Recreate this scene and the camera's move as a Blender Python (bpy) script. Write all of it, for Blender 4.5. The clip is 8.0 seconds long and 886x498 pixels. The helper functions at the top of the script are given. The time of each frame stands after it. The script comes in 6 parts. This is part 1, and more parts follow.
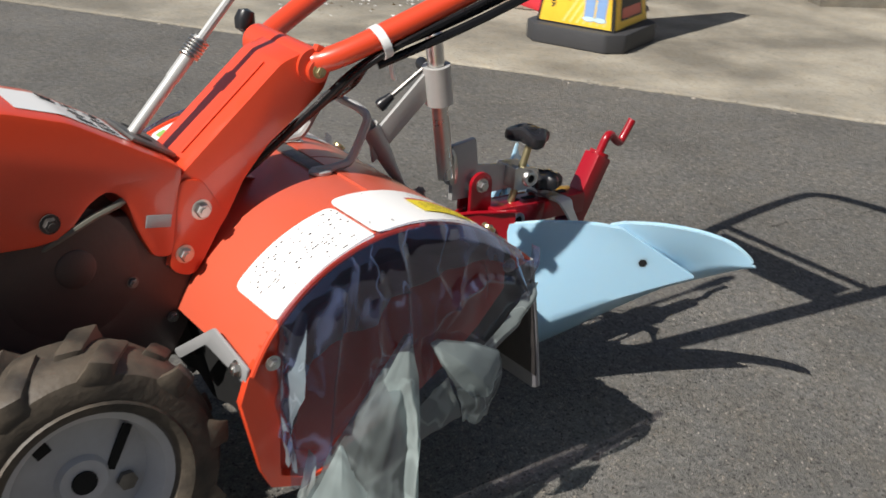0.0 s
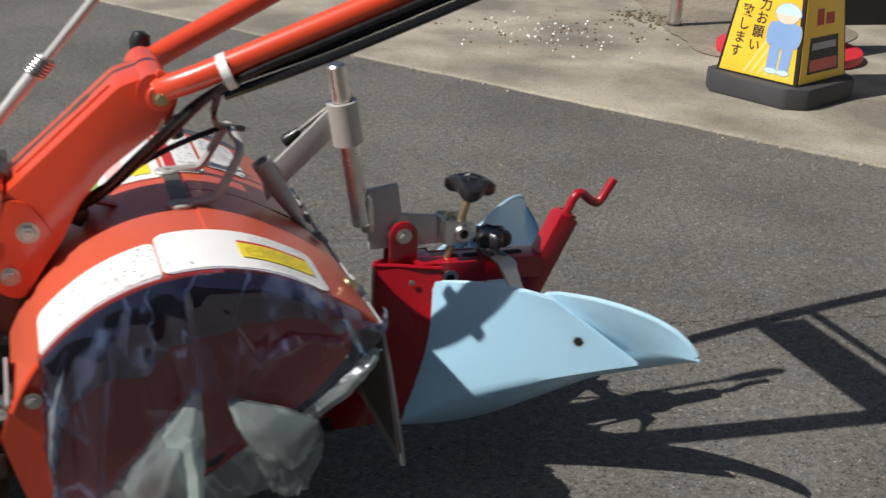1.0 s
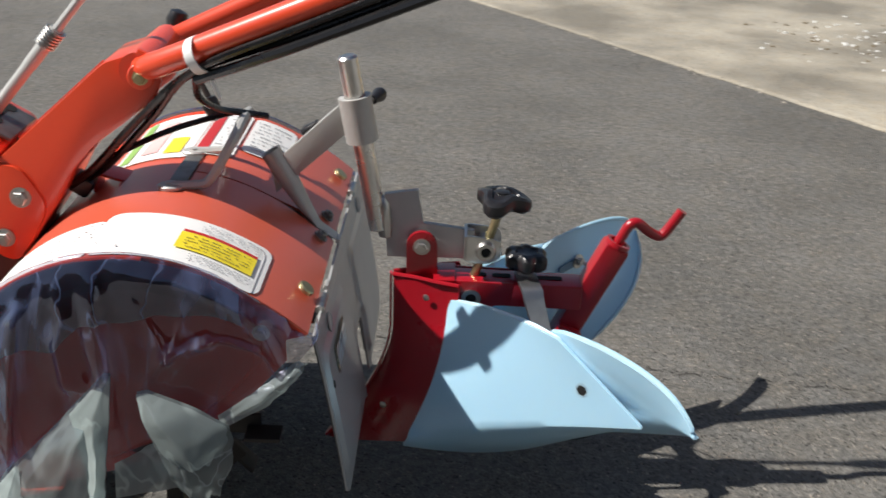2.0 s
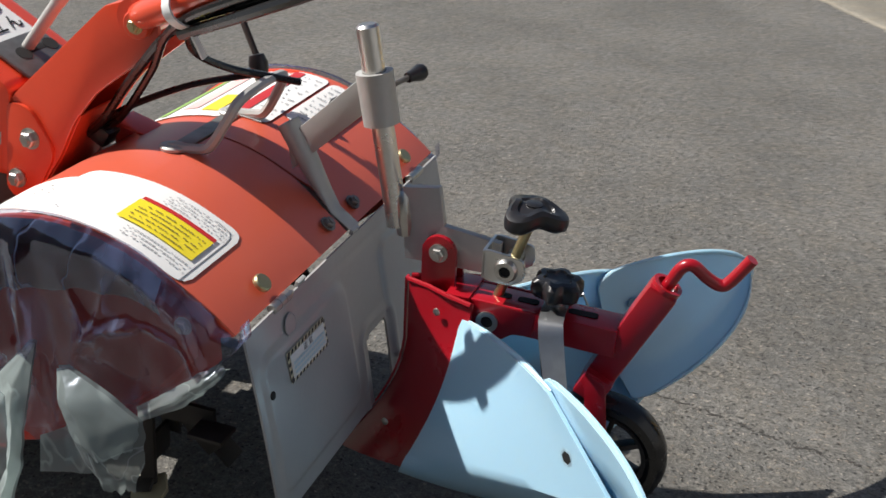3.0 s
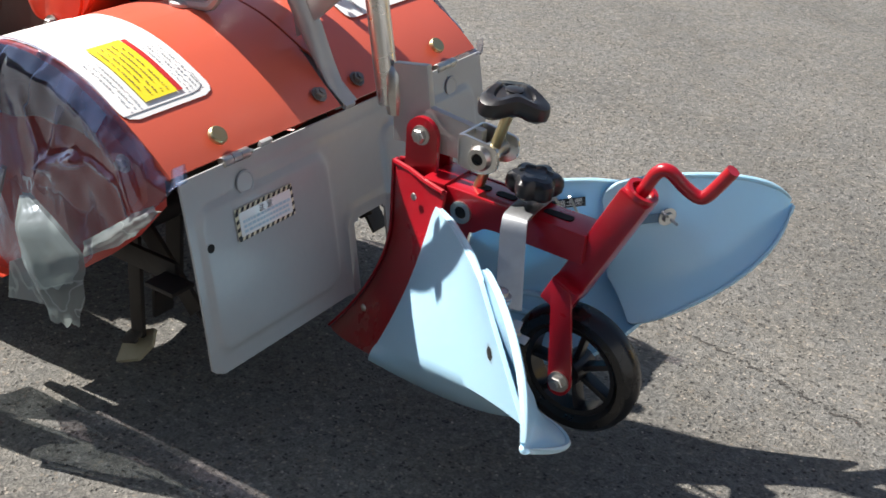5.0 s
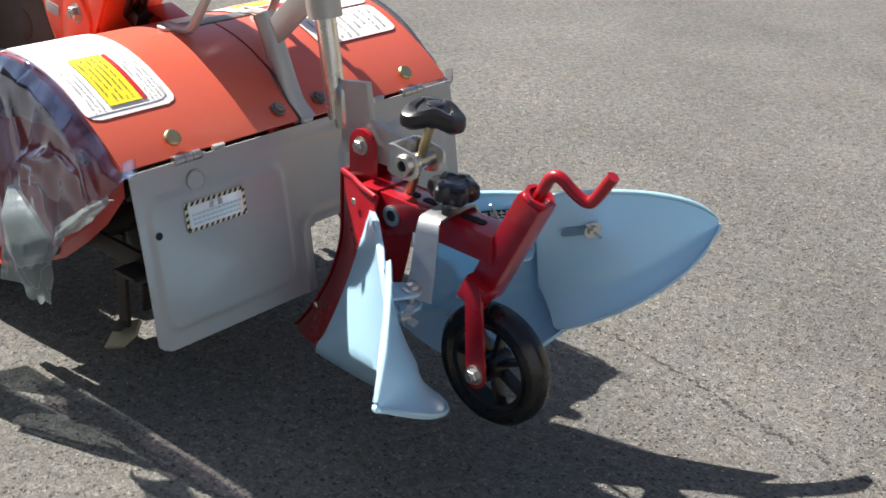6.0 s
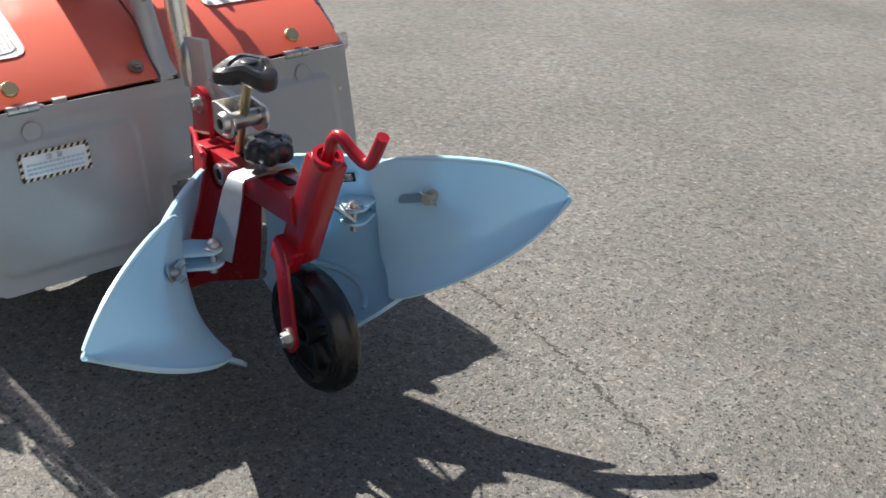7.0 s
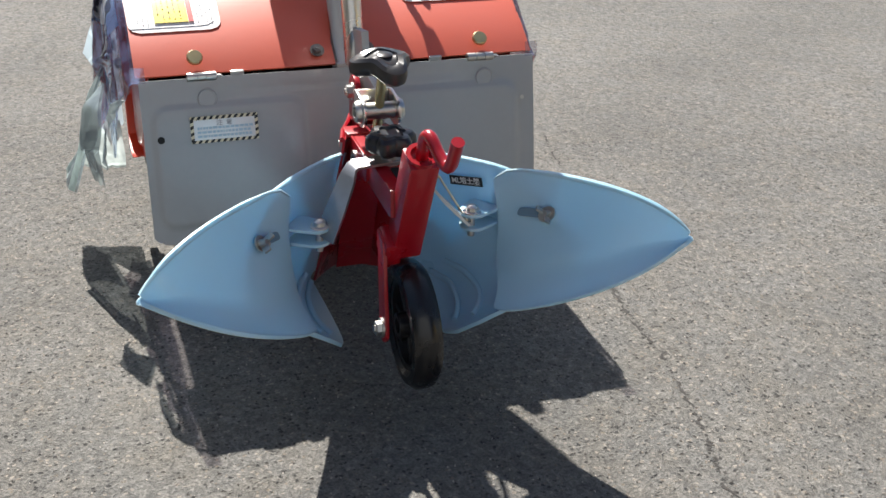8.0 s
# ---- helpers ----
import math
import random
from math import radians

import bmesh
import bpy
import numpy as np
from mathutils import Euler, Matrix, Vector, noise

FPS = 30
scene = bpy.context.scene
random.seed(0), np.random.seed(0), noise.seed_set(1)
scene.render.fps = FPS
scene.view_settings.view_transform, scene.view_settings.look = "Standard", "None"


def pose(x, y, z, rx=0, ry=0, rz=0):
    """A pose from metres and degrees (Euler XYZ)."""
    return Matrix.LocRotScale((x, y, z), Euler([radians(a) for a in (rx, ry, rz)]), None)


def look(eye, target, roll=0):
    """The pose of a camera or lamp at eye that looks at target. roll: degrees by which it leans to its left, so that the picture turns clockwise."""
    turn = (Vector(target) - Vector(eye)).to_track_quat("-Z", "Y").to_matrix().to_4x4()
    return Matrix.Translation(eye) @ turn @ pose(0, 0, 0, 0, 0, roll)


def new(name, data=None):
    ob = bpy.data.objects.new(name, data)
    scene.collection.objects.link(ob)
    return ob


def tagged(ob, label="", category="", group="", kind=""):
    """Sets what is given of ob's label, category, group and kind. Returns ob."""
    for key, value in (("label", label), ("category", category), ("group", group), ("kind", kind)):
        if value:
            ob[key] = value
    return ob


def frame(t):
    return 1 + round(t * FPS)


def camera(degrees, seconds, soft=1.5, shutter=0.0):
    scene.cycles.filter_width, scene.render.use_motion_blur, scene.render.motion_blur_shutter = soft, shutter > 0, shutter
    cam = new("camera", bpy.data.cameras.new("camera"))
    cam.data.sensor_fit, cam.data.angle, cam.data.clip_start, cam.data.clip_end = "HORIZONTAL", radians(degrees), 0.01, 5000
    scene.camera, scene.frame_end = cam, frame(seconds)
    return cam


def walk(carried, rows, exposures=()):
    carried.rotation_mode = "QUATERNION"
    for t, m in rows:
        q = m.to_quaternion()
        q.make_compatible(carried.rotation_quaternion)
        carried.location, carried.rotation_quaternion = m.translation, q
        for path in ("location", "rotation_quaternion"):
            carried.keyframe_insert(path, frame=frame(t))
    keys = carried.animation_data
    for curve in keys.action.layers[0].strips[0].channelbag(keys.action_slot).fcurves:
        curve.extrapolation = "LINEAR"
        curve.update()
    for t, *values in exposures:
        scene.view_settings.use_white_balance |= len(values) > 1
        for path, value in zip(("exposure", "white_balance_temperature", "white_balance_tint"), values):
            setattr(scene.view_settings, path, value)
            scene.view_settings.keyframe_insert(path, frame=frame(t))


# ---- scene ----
cam = camera(42.5, 8.0, shutter=0.3)
PATH = [
    (0, (-0.972, -1.367, 1.02), (0.144, 0.089, 0.223), 3.4),
    (0.5, (-0.68, -1.467, 1.024), (0.182, 0.169, 0.262), 2.2),
    (1, (-0.372, -1.506, 1.006), (0.288, 0.223, 0.247), 2.7),
    (1.5, (-0.076, -1.489, 0.996), (0.453, 0.266, 0.196), 4.3),
    (2, (0.174, -1.457, 1.003), (0.159, 0.377, 0.205), 1.7),
    (2.2, (0.246, -1.419, 1.006), (0.115, 0.408, 0.203), 2.3),
    (3.3, (0.625, -1.085, 0.958), (-0.168, 0.515, 0.058), 0.6),
    (3.5, (0.677, -1.049, 0.938), (-0.239, 0.482, 0.035), -0.3),
    (4, (0.728, -1.017, 0.898), (-0.281, 0.438, -0.032), 2.5),
    (4.5, (0.762, -1.016, 0.893), (-0.213, 0.443, -0.068), 3.5),
    (4.7, (0.775, -1.015, 0.89), (-0.167, 0.463, -0.074), 3.7),
    (5.8, (1.005, -1.0, 0.874), (-0.061, 0.449, -0.001), 2.1),
    (6, (1.085, -0.98, 0.88), (-0.08, 0.402, 0.024), 2.6),
    (6.5, (1.245, -0.834, 0.862), (0.027, 0.485, -0.02), 1.7),
    (7, (1.377, -0.653, 0.852), (-0.002, 0.495, -0.032), 0.8),
    (7.5, (1.51, -0.494, 0.856), (-0.1, 0.302, -0.024), 1.1),
    (8, (1.529, -0.363, 0.849), (-0.175, 0.216, -0.025), 1.4),
]
walk(cam, [(t, look(eye, target, roll)) for t, eye, target, roll in PATH],
     exposures=[(t, stops, 6430, 10) for t, stops in ((0.0, 0.26), (0.5, 0.15), (1.0, 0.14), (1.5, 0.40), (2.0, 0.46), (3.3, 0.58), (4.0, 0.82), (4.7, 1.07), (5.8, 1.19), (6.5, 1.23), (7.0, 1.20), (8.0, 1.15))])

# ---- world and sun ----
SUN_DIR = Vector((-0.889, -0.07, 1.0)).normalized()      # towards the sun
world = bpy.data.worlds.new("sky")
scene.world = world
world.use_nodes = True
wn = world.node_tree.nodes
sky = wn.new("ShaderNodeTexSky")
sky.sky_type, sky.sun_disc = "NISHITA", False
sky.dust_density = 1.2
sky.sun_elevation = math.asin(SUN_DIR.z)
sky.sun_rotation = math.atan2(SUN_DIR.x, SUN_DIR.y)
wn["Background"].inputs["Strength"].default_value = 0.052
world.node_tree.links.new(sky.outputs[0], wn["Background"].inputs["Color"])
sun = new("sun", bpy.data.lights.new("sun", "SUN"))
sun.data.energy, sun.data.angle, sun.data.color = 4.9, radians(0.53), (1.0, 0.95, 0.88)
sun.matrix_world = look(SUN_DIR * 20, (0, 0, 0))


# ---- materials ----
def mat(name, col, rough=0.5, metal=0.0, col2=None, scale=8.0, fine=120.0, bump=0.1, spread=0.5, coat=0.0, spec=0.5, coat_rough=0.08):
    """Two scales of colour change and a fine relief; scale and fine in features per metre."""
    m = bpy.data.materials.new(name)
    m.use_nodes = True
    nt, L = m.node_tree, m.node_tree.links
    b = nt.nodes["Principled BSDF"]
    co = nt.nodes.new("ShaderNodeTexCoord")
    big, small = nt.nodes.new("ShaderNodeTexNoise"), nt.nodes.new("ShaderNodeTexNoise")
    big.inputs["Scale"].default_value, big.inputs["Detail"].default_value = scale, 6
    small.inputs["Scale"].default_value, small.inputs["Detail"].default_value = fine, 3
    for n in (big, small):
        L.new(co.outputs["Object"], n.inputs["Vector"])
    mix, add = nt.nodes.new("ShaderNodeMix"), nt.nodes.new("ShaderNodeMath")
    ramp = nt.nodes.new("ShaderNodeMapRange")
    add.operation = "MULTIPLY_ADD"
    add.inputs[1].default_value, add.inputs[2].default_value = 0.35, 0.0
    L.new(small.outputs[0], add.inputs[0])
    L.new(big.outputs[0], ramp.inputs[0])
    ramp.inputs[1].default_value, ramp.inputs[2].default_value = 0.5 - spread / 2, 0.5 + spread / 2
    tot = nt.nodes.new("ShaderNodeMath")
    tot.operation = "MULTIPLY_ADD"
    tot.inputs[1].default_value = 0.65
    L.new(ramp.outputs[0], tot.inputs[0])
    L.new(add.outputs[0], tot.inputs[2])
    mix.data_type = "RGBA"
    mix.inputs[6].default_value = (*col, 1)
    mix.inputs[7].default_value = (*(col2 or tuple(c * 0.75 for c in col)), 1)
    L.new(tot.outputs[0], mix.inputs[0])
    L.new(mix.outputs[2], b.inputs["Base Color"])
    b.inputs["Metallic"].default_value = metal
    b.inputs["Specular IOR Level"].default_value = spec
    b.inputs["Coat Weight"].default_value = coat
    b.inputs["Coat Roughness"].default_value = coat_rough
    r = nt.nodes.new("ShaderNodeMapRange")
    r.inputs[3].default_value, r.inputs[4].default_value = max(0.03, rough - 0.08), min(1, rough + 0.1)
    L.new(big.outputs[0], r.inputs[0])
    L.new(r.outputs[0], b.inputs["Roughness"])
    bp = nt.nodes.new("ShaderNodeBump")
    bp.inputs["Strength"].default_value, bp.inputs["Distance"].default_value = bump, 0.002
    L.new(small.outputs[0], bp.inputs["Height"])
    L.new(bp.outputs[0], b.inputs["Normal"])
    return m


M_ORANGE = mat("orange_paint", (0.77, 0.076, 0.026), 0.30, col2=(0.68, 0.062, 0.022), bump=0.03, scale=5, coat=0.5)
M_COVER = mat("dusty_orange_paint", (0.63, 0.100, 0.044), 0.42, col2=(0.57, 0.102, 0.058), bump=0.04, scale=7, coat=0.7, coat_rough=0.3)
M_RED = mat("red_paint", (0.37, 0.0045, 0.013), 0.28, col2=(0.30, 0.004, 0.011), bump=0.05, scale=12, coat=0.4)
M_SIDE = mat("side_red_paint", (0.60, 0.040, 0.023), 0.35, col2=(0.51, 0.035, 0.020), bump=0.05, scale=8, coat=0.3)
M_GREY = mat("grey_paint", (0.365, 0.370, 0.370), 0.34, col2=(0.305, 0.309, 0.309), bump=0.06, scale=7, coat=0.5, coat_rough=0.14)
M_HOSE = mat("dull_olive_hose", (0.15, 0.145, 0.115), 0.5, bump=0.05)
M_INNER = mat("dark_inner_paint", (0.105, 0.098, 0.090), 0.7, col2=(0.065, 0.060, 0.054), bump=0.3, scale=9, fine=60)
M_SILVER = mat("silver_paint", (0.50, 0.50, 0.48), 0.42, metal=0.25, col2=(0.40, 0.40, 0.385), bump=0.06, scale=14)
M_CHROME = mat("chromed_steel", (0.70, 0.69, 0.67), 0.28, metal=1.0, col2=(0.6, 0.59, 0.57), bump=0.05, scale=30)
M_ZINC = mat("zinc_steel", (0.60, 0.59, 0.56), 0.35, metal=1.0, col2=(0.45, 0.44, 0.41), bump=0.1, scale=40)
M_STRAP = mat("dull_galvanised_steel", (0.42, 0.43, 0.44), 0.42, metal=1.0, col2=(0.30, 0.31, 0.32), bump=0.1, scale=30)
M_TINE = mat("sunlit_worn_steel", (0.46, 0.41, 0.27), 0.6, col2=(0.36, 0.31, 0.20), bump=0.2, scale=30)
M_BRASS = mat("yellow_zinc", (0.55, 0.48, 0.27), 0.35, metal=0.9, col2=(0.42, 0.36, 0.2), bump=0.1, scale=40)
M_BLUE = mat("light_blue_plastic", (0.44, 0.682, 0.862), 0.30, col2=(0.41, 0.652, 0.842), bump=0.03, scale=7, coat=0.35, coat_rough=0.15)
blue_skin = M_BLUE.node_tree.nodes["Principled BSDF"]      # the sun shines a little way through the plastic
blue_skin.inputs["Subsurface Weight"].default_value = 0.6
blue_skin.inputs["Subsurface Radius"].default_value = (1.0, 1.0, 1.0)
blue_skin.inputs["Subsurface Scale"].default_value = 0.008
M_BLACK = mat("black_plastic", (0.012, 0.012, 0.014), 0.3, col2=(0.02, 0.02, 0.022), bump=0.1, scale=20)
M_RUBBER = mat("black_rubber", (0.007, 0.007, 0.008), 0.27, col2=(0.011, 0.011, 0.012), bump=0.08, scale=25)
M_TYRE = mat("dusty_tyre_rubber", (0.018, 0.017, 0.016), 0.55, col2=(0.120, 0.096, 0.070), bump=0.6, scale=13, fine=90, spread=0.22)
M_BOLT = mat("dull_bolt_steel", (0.30, 0.29, 0.27), 0.45, metal=0.8, col2=(0.14, 0.13, 0.12), bump=0.15, scale=40)
M_RIM = mat("white_rim_paint", (0.66, 0.66, 0.67), 0.45, col2=(0.5, 0.49, 0.48), bump=0.08, scale=12)
M_DARK = mat("dark_cast_metal", (0.03, 0.028, 0.027), 0.6, metal=0.3, col2=(0.06, 0.05, 0.045), bump=0.5, scale=18, fine=60)
M_CAST = mat("brown_cast_iron_paint", (0.095, 0.062, 0.052), 0.5, metal=0.1, col2=(0.055, 0.040, 0.036), bump=0.25, scale=10, fine=70)
M_WHITE = mat("white_label", (0.82, 0.82, 0.80), 0.4, col2=(0.76, 0.76, 0.74), bump=0.02, scale=10)
M_GLOSSY = mat("glossy_white_label", (0.80, 0.81, 0.80), 0.12, col2=(0.76, 0.77, 0.76), bump=0.0, scale=10, coat=1.0, coat_rough=0.04)
M_YELLOW = mat("yellow_label", (0.85, 0.70, 0.03), 0.4, col2=(0.78, 0.62, 0.03), bump=0.02)
M_CREAM = mat("cream_label", (0.78, 0.70, 0.48), 0.4, bump=0.02)
M_LRED = mat("red_label", (0.55, 0.03, 0.03), 0.4, bump=0.02)
M_PINK = mat("pink_label", (0.80, 0.42, 0.40), 0.4, col2=(0.82, 0.55, 0.52), bump=0.02)
M_LBLUE = mat("blue_label", (0.45, 0.62, 0.72), 0.4, bump=0.02)
M_GREEN = mat("green_label", (0.30, 0.50, 0.12), 0.4, bump=0.02)
M_INK = mat("black_ink", (0.02, 0.02, 0.02), 0.5, bump=0.02)
M_GINK = mat("grey_ink", (0.42, 0.42, 0.43), 0.5, bump=0.02)
M_BINK = mat("brown_ink", (0.24, 0.19, 0.05), 0.5, bump=0.02)
M_TIE = mat("white_nylon", (0.8, 0.8, 0.78), 0.4, bump=0.05)
M_SIGNY = mat("amber_sign_panel", (0.88, 0.48, 0.03), 0.35, col2=(0.92, 0.62, 0.06), bump=0.02, scale=6, spread=0.2)
M_STRIPE = mat("pale_amber_print", (0.93, 0.72, 0.22), 0.35, bump=0.02)
M_SBASE = mat("grey_rubber_base", (0.036, 0.037, 0.041), 0.6, col2=(0.055, 0.055, 0.058), bump=0.3, scale=14)
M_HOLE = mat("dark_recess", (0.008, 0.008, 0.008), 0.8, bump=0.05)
M_WALL = mat("dark_wall_paint", (0.012, 0.011, 0.010), 0.7, col2=(0.02, 0.018, 0.015), bump=0.2, scale=3, fine=40)
M_BACKDROP_GREY = mat("backdrop_grey", (0.25, 0.265, 0.28), 0.7, col2=(0.21, 0.22, 0.235), bump=0.2, scale=1.5, fine=30)
M_BACKDROP_DARK = mat("backdrop_dark_green", (0.045, 0.060, 0.030), 0.8, col2=(0.025, 0.035, 0.018), bump=0.6, scale=4, fine=25)
M_SKIN = mat("pale_print", (0.85, 0.68, 0.56), 0.4, bump=0.02)
M_CYAN = mat("pale_blue_print", (0.62, 0.84, 0.88), 0.4, bump=0.02)
M_SHIRT = mat("blue_print", (0.26, 0.42, 0.72), 0.4, bump=0.02)


def ground_mat(name, tones, cell, bump, rough, stain, patch=1.6, grain=0.28):
    """Aggregate set in a binder: a broken grain with single stones and pits in it, stained at two larger scales."""
    m = bpy.data.materials.new(name)
    m.use_nodes = True
    nt, L = m.node_tree, m.node_tree.links
    b = nt.nodes["Principled BSDF"]
    co = nt.nodes.new("ShaderNodeTexCoord")

    def noise_at(scale, detail, broken=0.6, bend=0.0):
        n = nt.nodes.new("ShaderNodeTexNoise")
        n.inputs["Scale"].default_value, n.inputs["Detail"].default_value = scale, detail
        n.inputs["Roughness"].default_value, n.inputs["Distortion"].default_value = broken, bend
        L.new(co.outputs["Object"], n.inputs["Vector"])
        return n.outputs[0]

    def ranged(value, a, b_, c, d):
        r = nt.nodes.new("ShaderNodeMapRange")
        for k, q in enumerate((a, b_, c, d)):
            r.inputs[k + 1].default_value = q
        L.new(value, r.inputs[0])
        return r.outputs[0]

    def maths(kind, a, b_):
        n = nt.nodes.new("ShaderNodeMath")
        n.operation = kind
        for k, q in enumerate((a, b_)):
            if isinstance(q, float):
                n.inputs[k].default_value = q
            else:
                L.new(q, n.inputs[k])
        return n.outputs[0]

    fine, mid, big = noise_at(cell * 1.1, 3, 0.75, 0.6), noise_at(cell * 0.34, 4, 0.7, 0.8), noise_at(patch, 9, 0.5, 0.15)
    tint = noise_at(patch * 6.0, 5, 0.7)
    ramp = nt.nodes.new("ShaderNodeValToRGB")
    el = ramp.color_ramp.elements
    el[0].position, el[0].color = 0.30, (*tones[0], 1)
    el[1].position, el[1].color = 0.74, (*tones[-1], 1)
    for k, tone in enumerate(tones[1:-1]):
        el.new((0.46, 0.60)[k]).color = (*tone, 1)
    L.new(maths("ADD", maths("MULTIPLY", fine, 0.62), maths("MULTIPLY", mid, 0.38)), ramp.inputs[0])
    # single stones, pale and brown, and open pits, each cell by its own lot
    vo = nt.nodes.new("ShaderNodeTexVoronoi")
    vo.inputs["Scale"].default_value = cell * 0.8
    warp = nt.nodes.new("ShaderNodeVectorMath")
    warp.operation = "MULTIPLY_ADD"
    nv = nt.nodes.new("ShaderNodeTexNoise")
    nv.inputs["Scale"].default_value = cell * 0.9
    L.new(co.outputs["Object"], nv.inputs["Vector"])
    L.new(nv.outputs["Color"], warp.inputs[0])
    warp.inputs[1].default_value = (1.4 / cell,) * 3
    L.new(co.outputs["Object"], warp.inputs[2])
    L.new(warp.outputs[0], vo.inputs["Vector"])
    sep = nt.nodes.new("ShaderNodeSeparateColor")
    L.new(vo.outputs["Color"], sep.inputs[0])
    core = ranged(vo.outputs["Distance"], 0.30, 0.52, 1.0, 0.0)
    last = ramp.outputs[0]
    for low, col, share in ((0.925, tuple(c * 1.20 for c in tones[-1]), 0.75), (0.84, (tones[2][0] * 1.1, tones[2][1] * 0.95, tones[2][2] * 0.8), 0.6)):
        pick = maths("MULTIPLY", maths("MULTIPLY", maths("GREATER_THAN", sep.outputs[0], low), core), share)
        mx = nt.nodes.new("ShaderNodeMix")
        mx.data_type = "RGBA"
        mx.inputs[7].default_value = (*col, 1)
        L.new(pick, mx.inputs[0])
        L.new(last, mx.inputs[6])
        last = mx.outputs[2]
    pit = maths("MULTIPLY", maths("GREATER_THAN", sep.outputs[1], 0.87), core)
    mx = nt.nodes.new("ShaderNodeMix")
    mx.data_type = "RGBA"
    mx.inputs[7].default_value = (*(c * 0.35 for c in tones[0]), 1)
    L.new(maths("MULTIPLY", pit, 0.8), mx.inputs[0])
    L.new(last, mx.inputs[6])
    warm = nt.nodes.new("ShaderNodeMix")
    warm.data_type, warm.blend_type = "RGBA", "MULTIPLY"
    warm.inputs[7].default_value = (1.03, 0.99, 0.93, 1)
    L.new(ranged(tint, 0.40, 0.64, 0.0, 1.0), warm.inputs[0])
    L.new(mx.outputs[2], warm.inputs[6])
    level = maths("MULTIPLY", ranged(big, 0.36, 0.64, 1 - stain, 1 + stain * 0.6), ranged(mid, 0.25, 0.75, 1 - grain, 1 + grain))
    sc = nt.nodes.new("ShaderNodeVectorMath")
    sc.operation = "SCALE"
    L.new(warm.outputs[2], sc.inputs[0])
    L.new(level, sc.inputs["Scale"])
    L.new(sc.outputs[0], b.inputs["Base Color"])
    b.inputs["Roughness"].default_value = rough
    bp = nt.nodes.new("ShaderNodeBump")
    bp.inputs["Strength"].default_value, bp.inputs["Distance"].default_value = bump, 0.004
    L.new(maths("SUBTRACT", maths("ADD", fine, maths("MULTIPLY", mid, 1.2)), maths("MULTIPLY", pit, 0.6)), bp.inputs["Height"])
    L.new(bp.outputs[0], b.inputs["Normal"])
    return m


M_ASPHALT = ground_mat("worn_asphalt", ((0.053, 0.0507, 0.048), (0.119, 0.1155, 0.1065), (0.187, 0.180, 0.165), (0.332, 0.317, 0.288)), 215, 1.0, 0.85, 0.18, 1.9, 0.24)
M_CONCRETE = ground_mat("weathered_concrete", ((0.235, 0.216, 0.174), (0.280, 0.258, 0.211), (0.310, 0.287, 0.238), (0.360, 0.334, 0.280)), 190, 0.35, 0.85, 0.42, 2.3, 0.10)


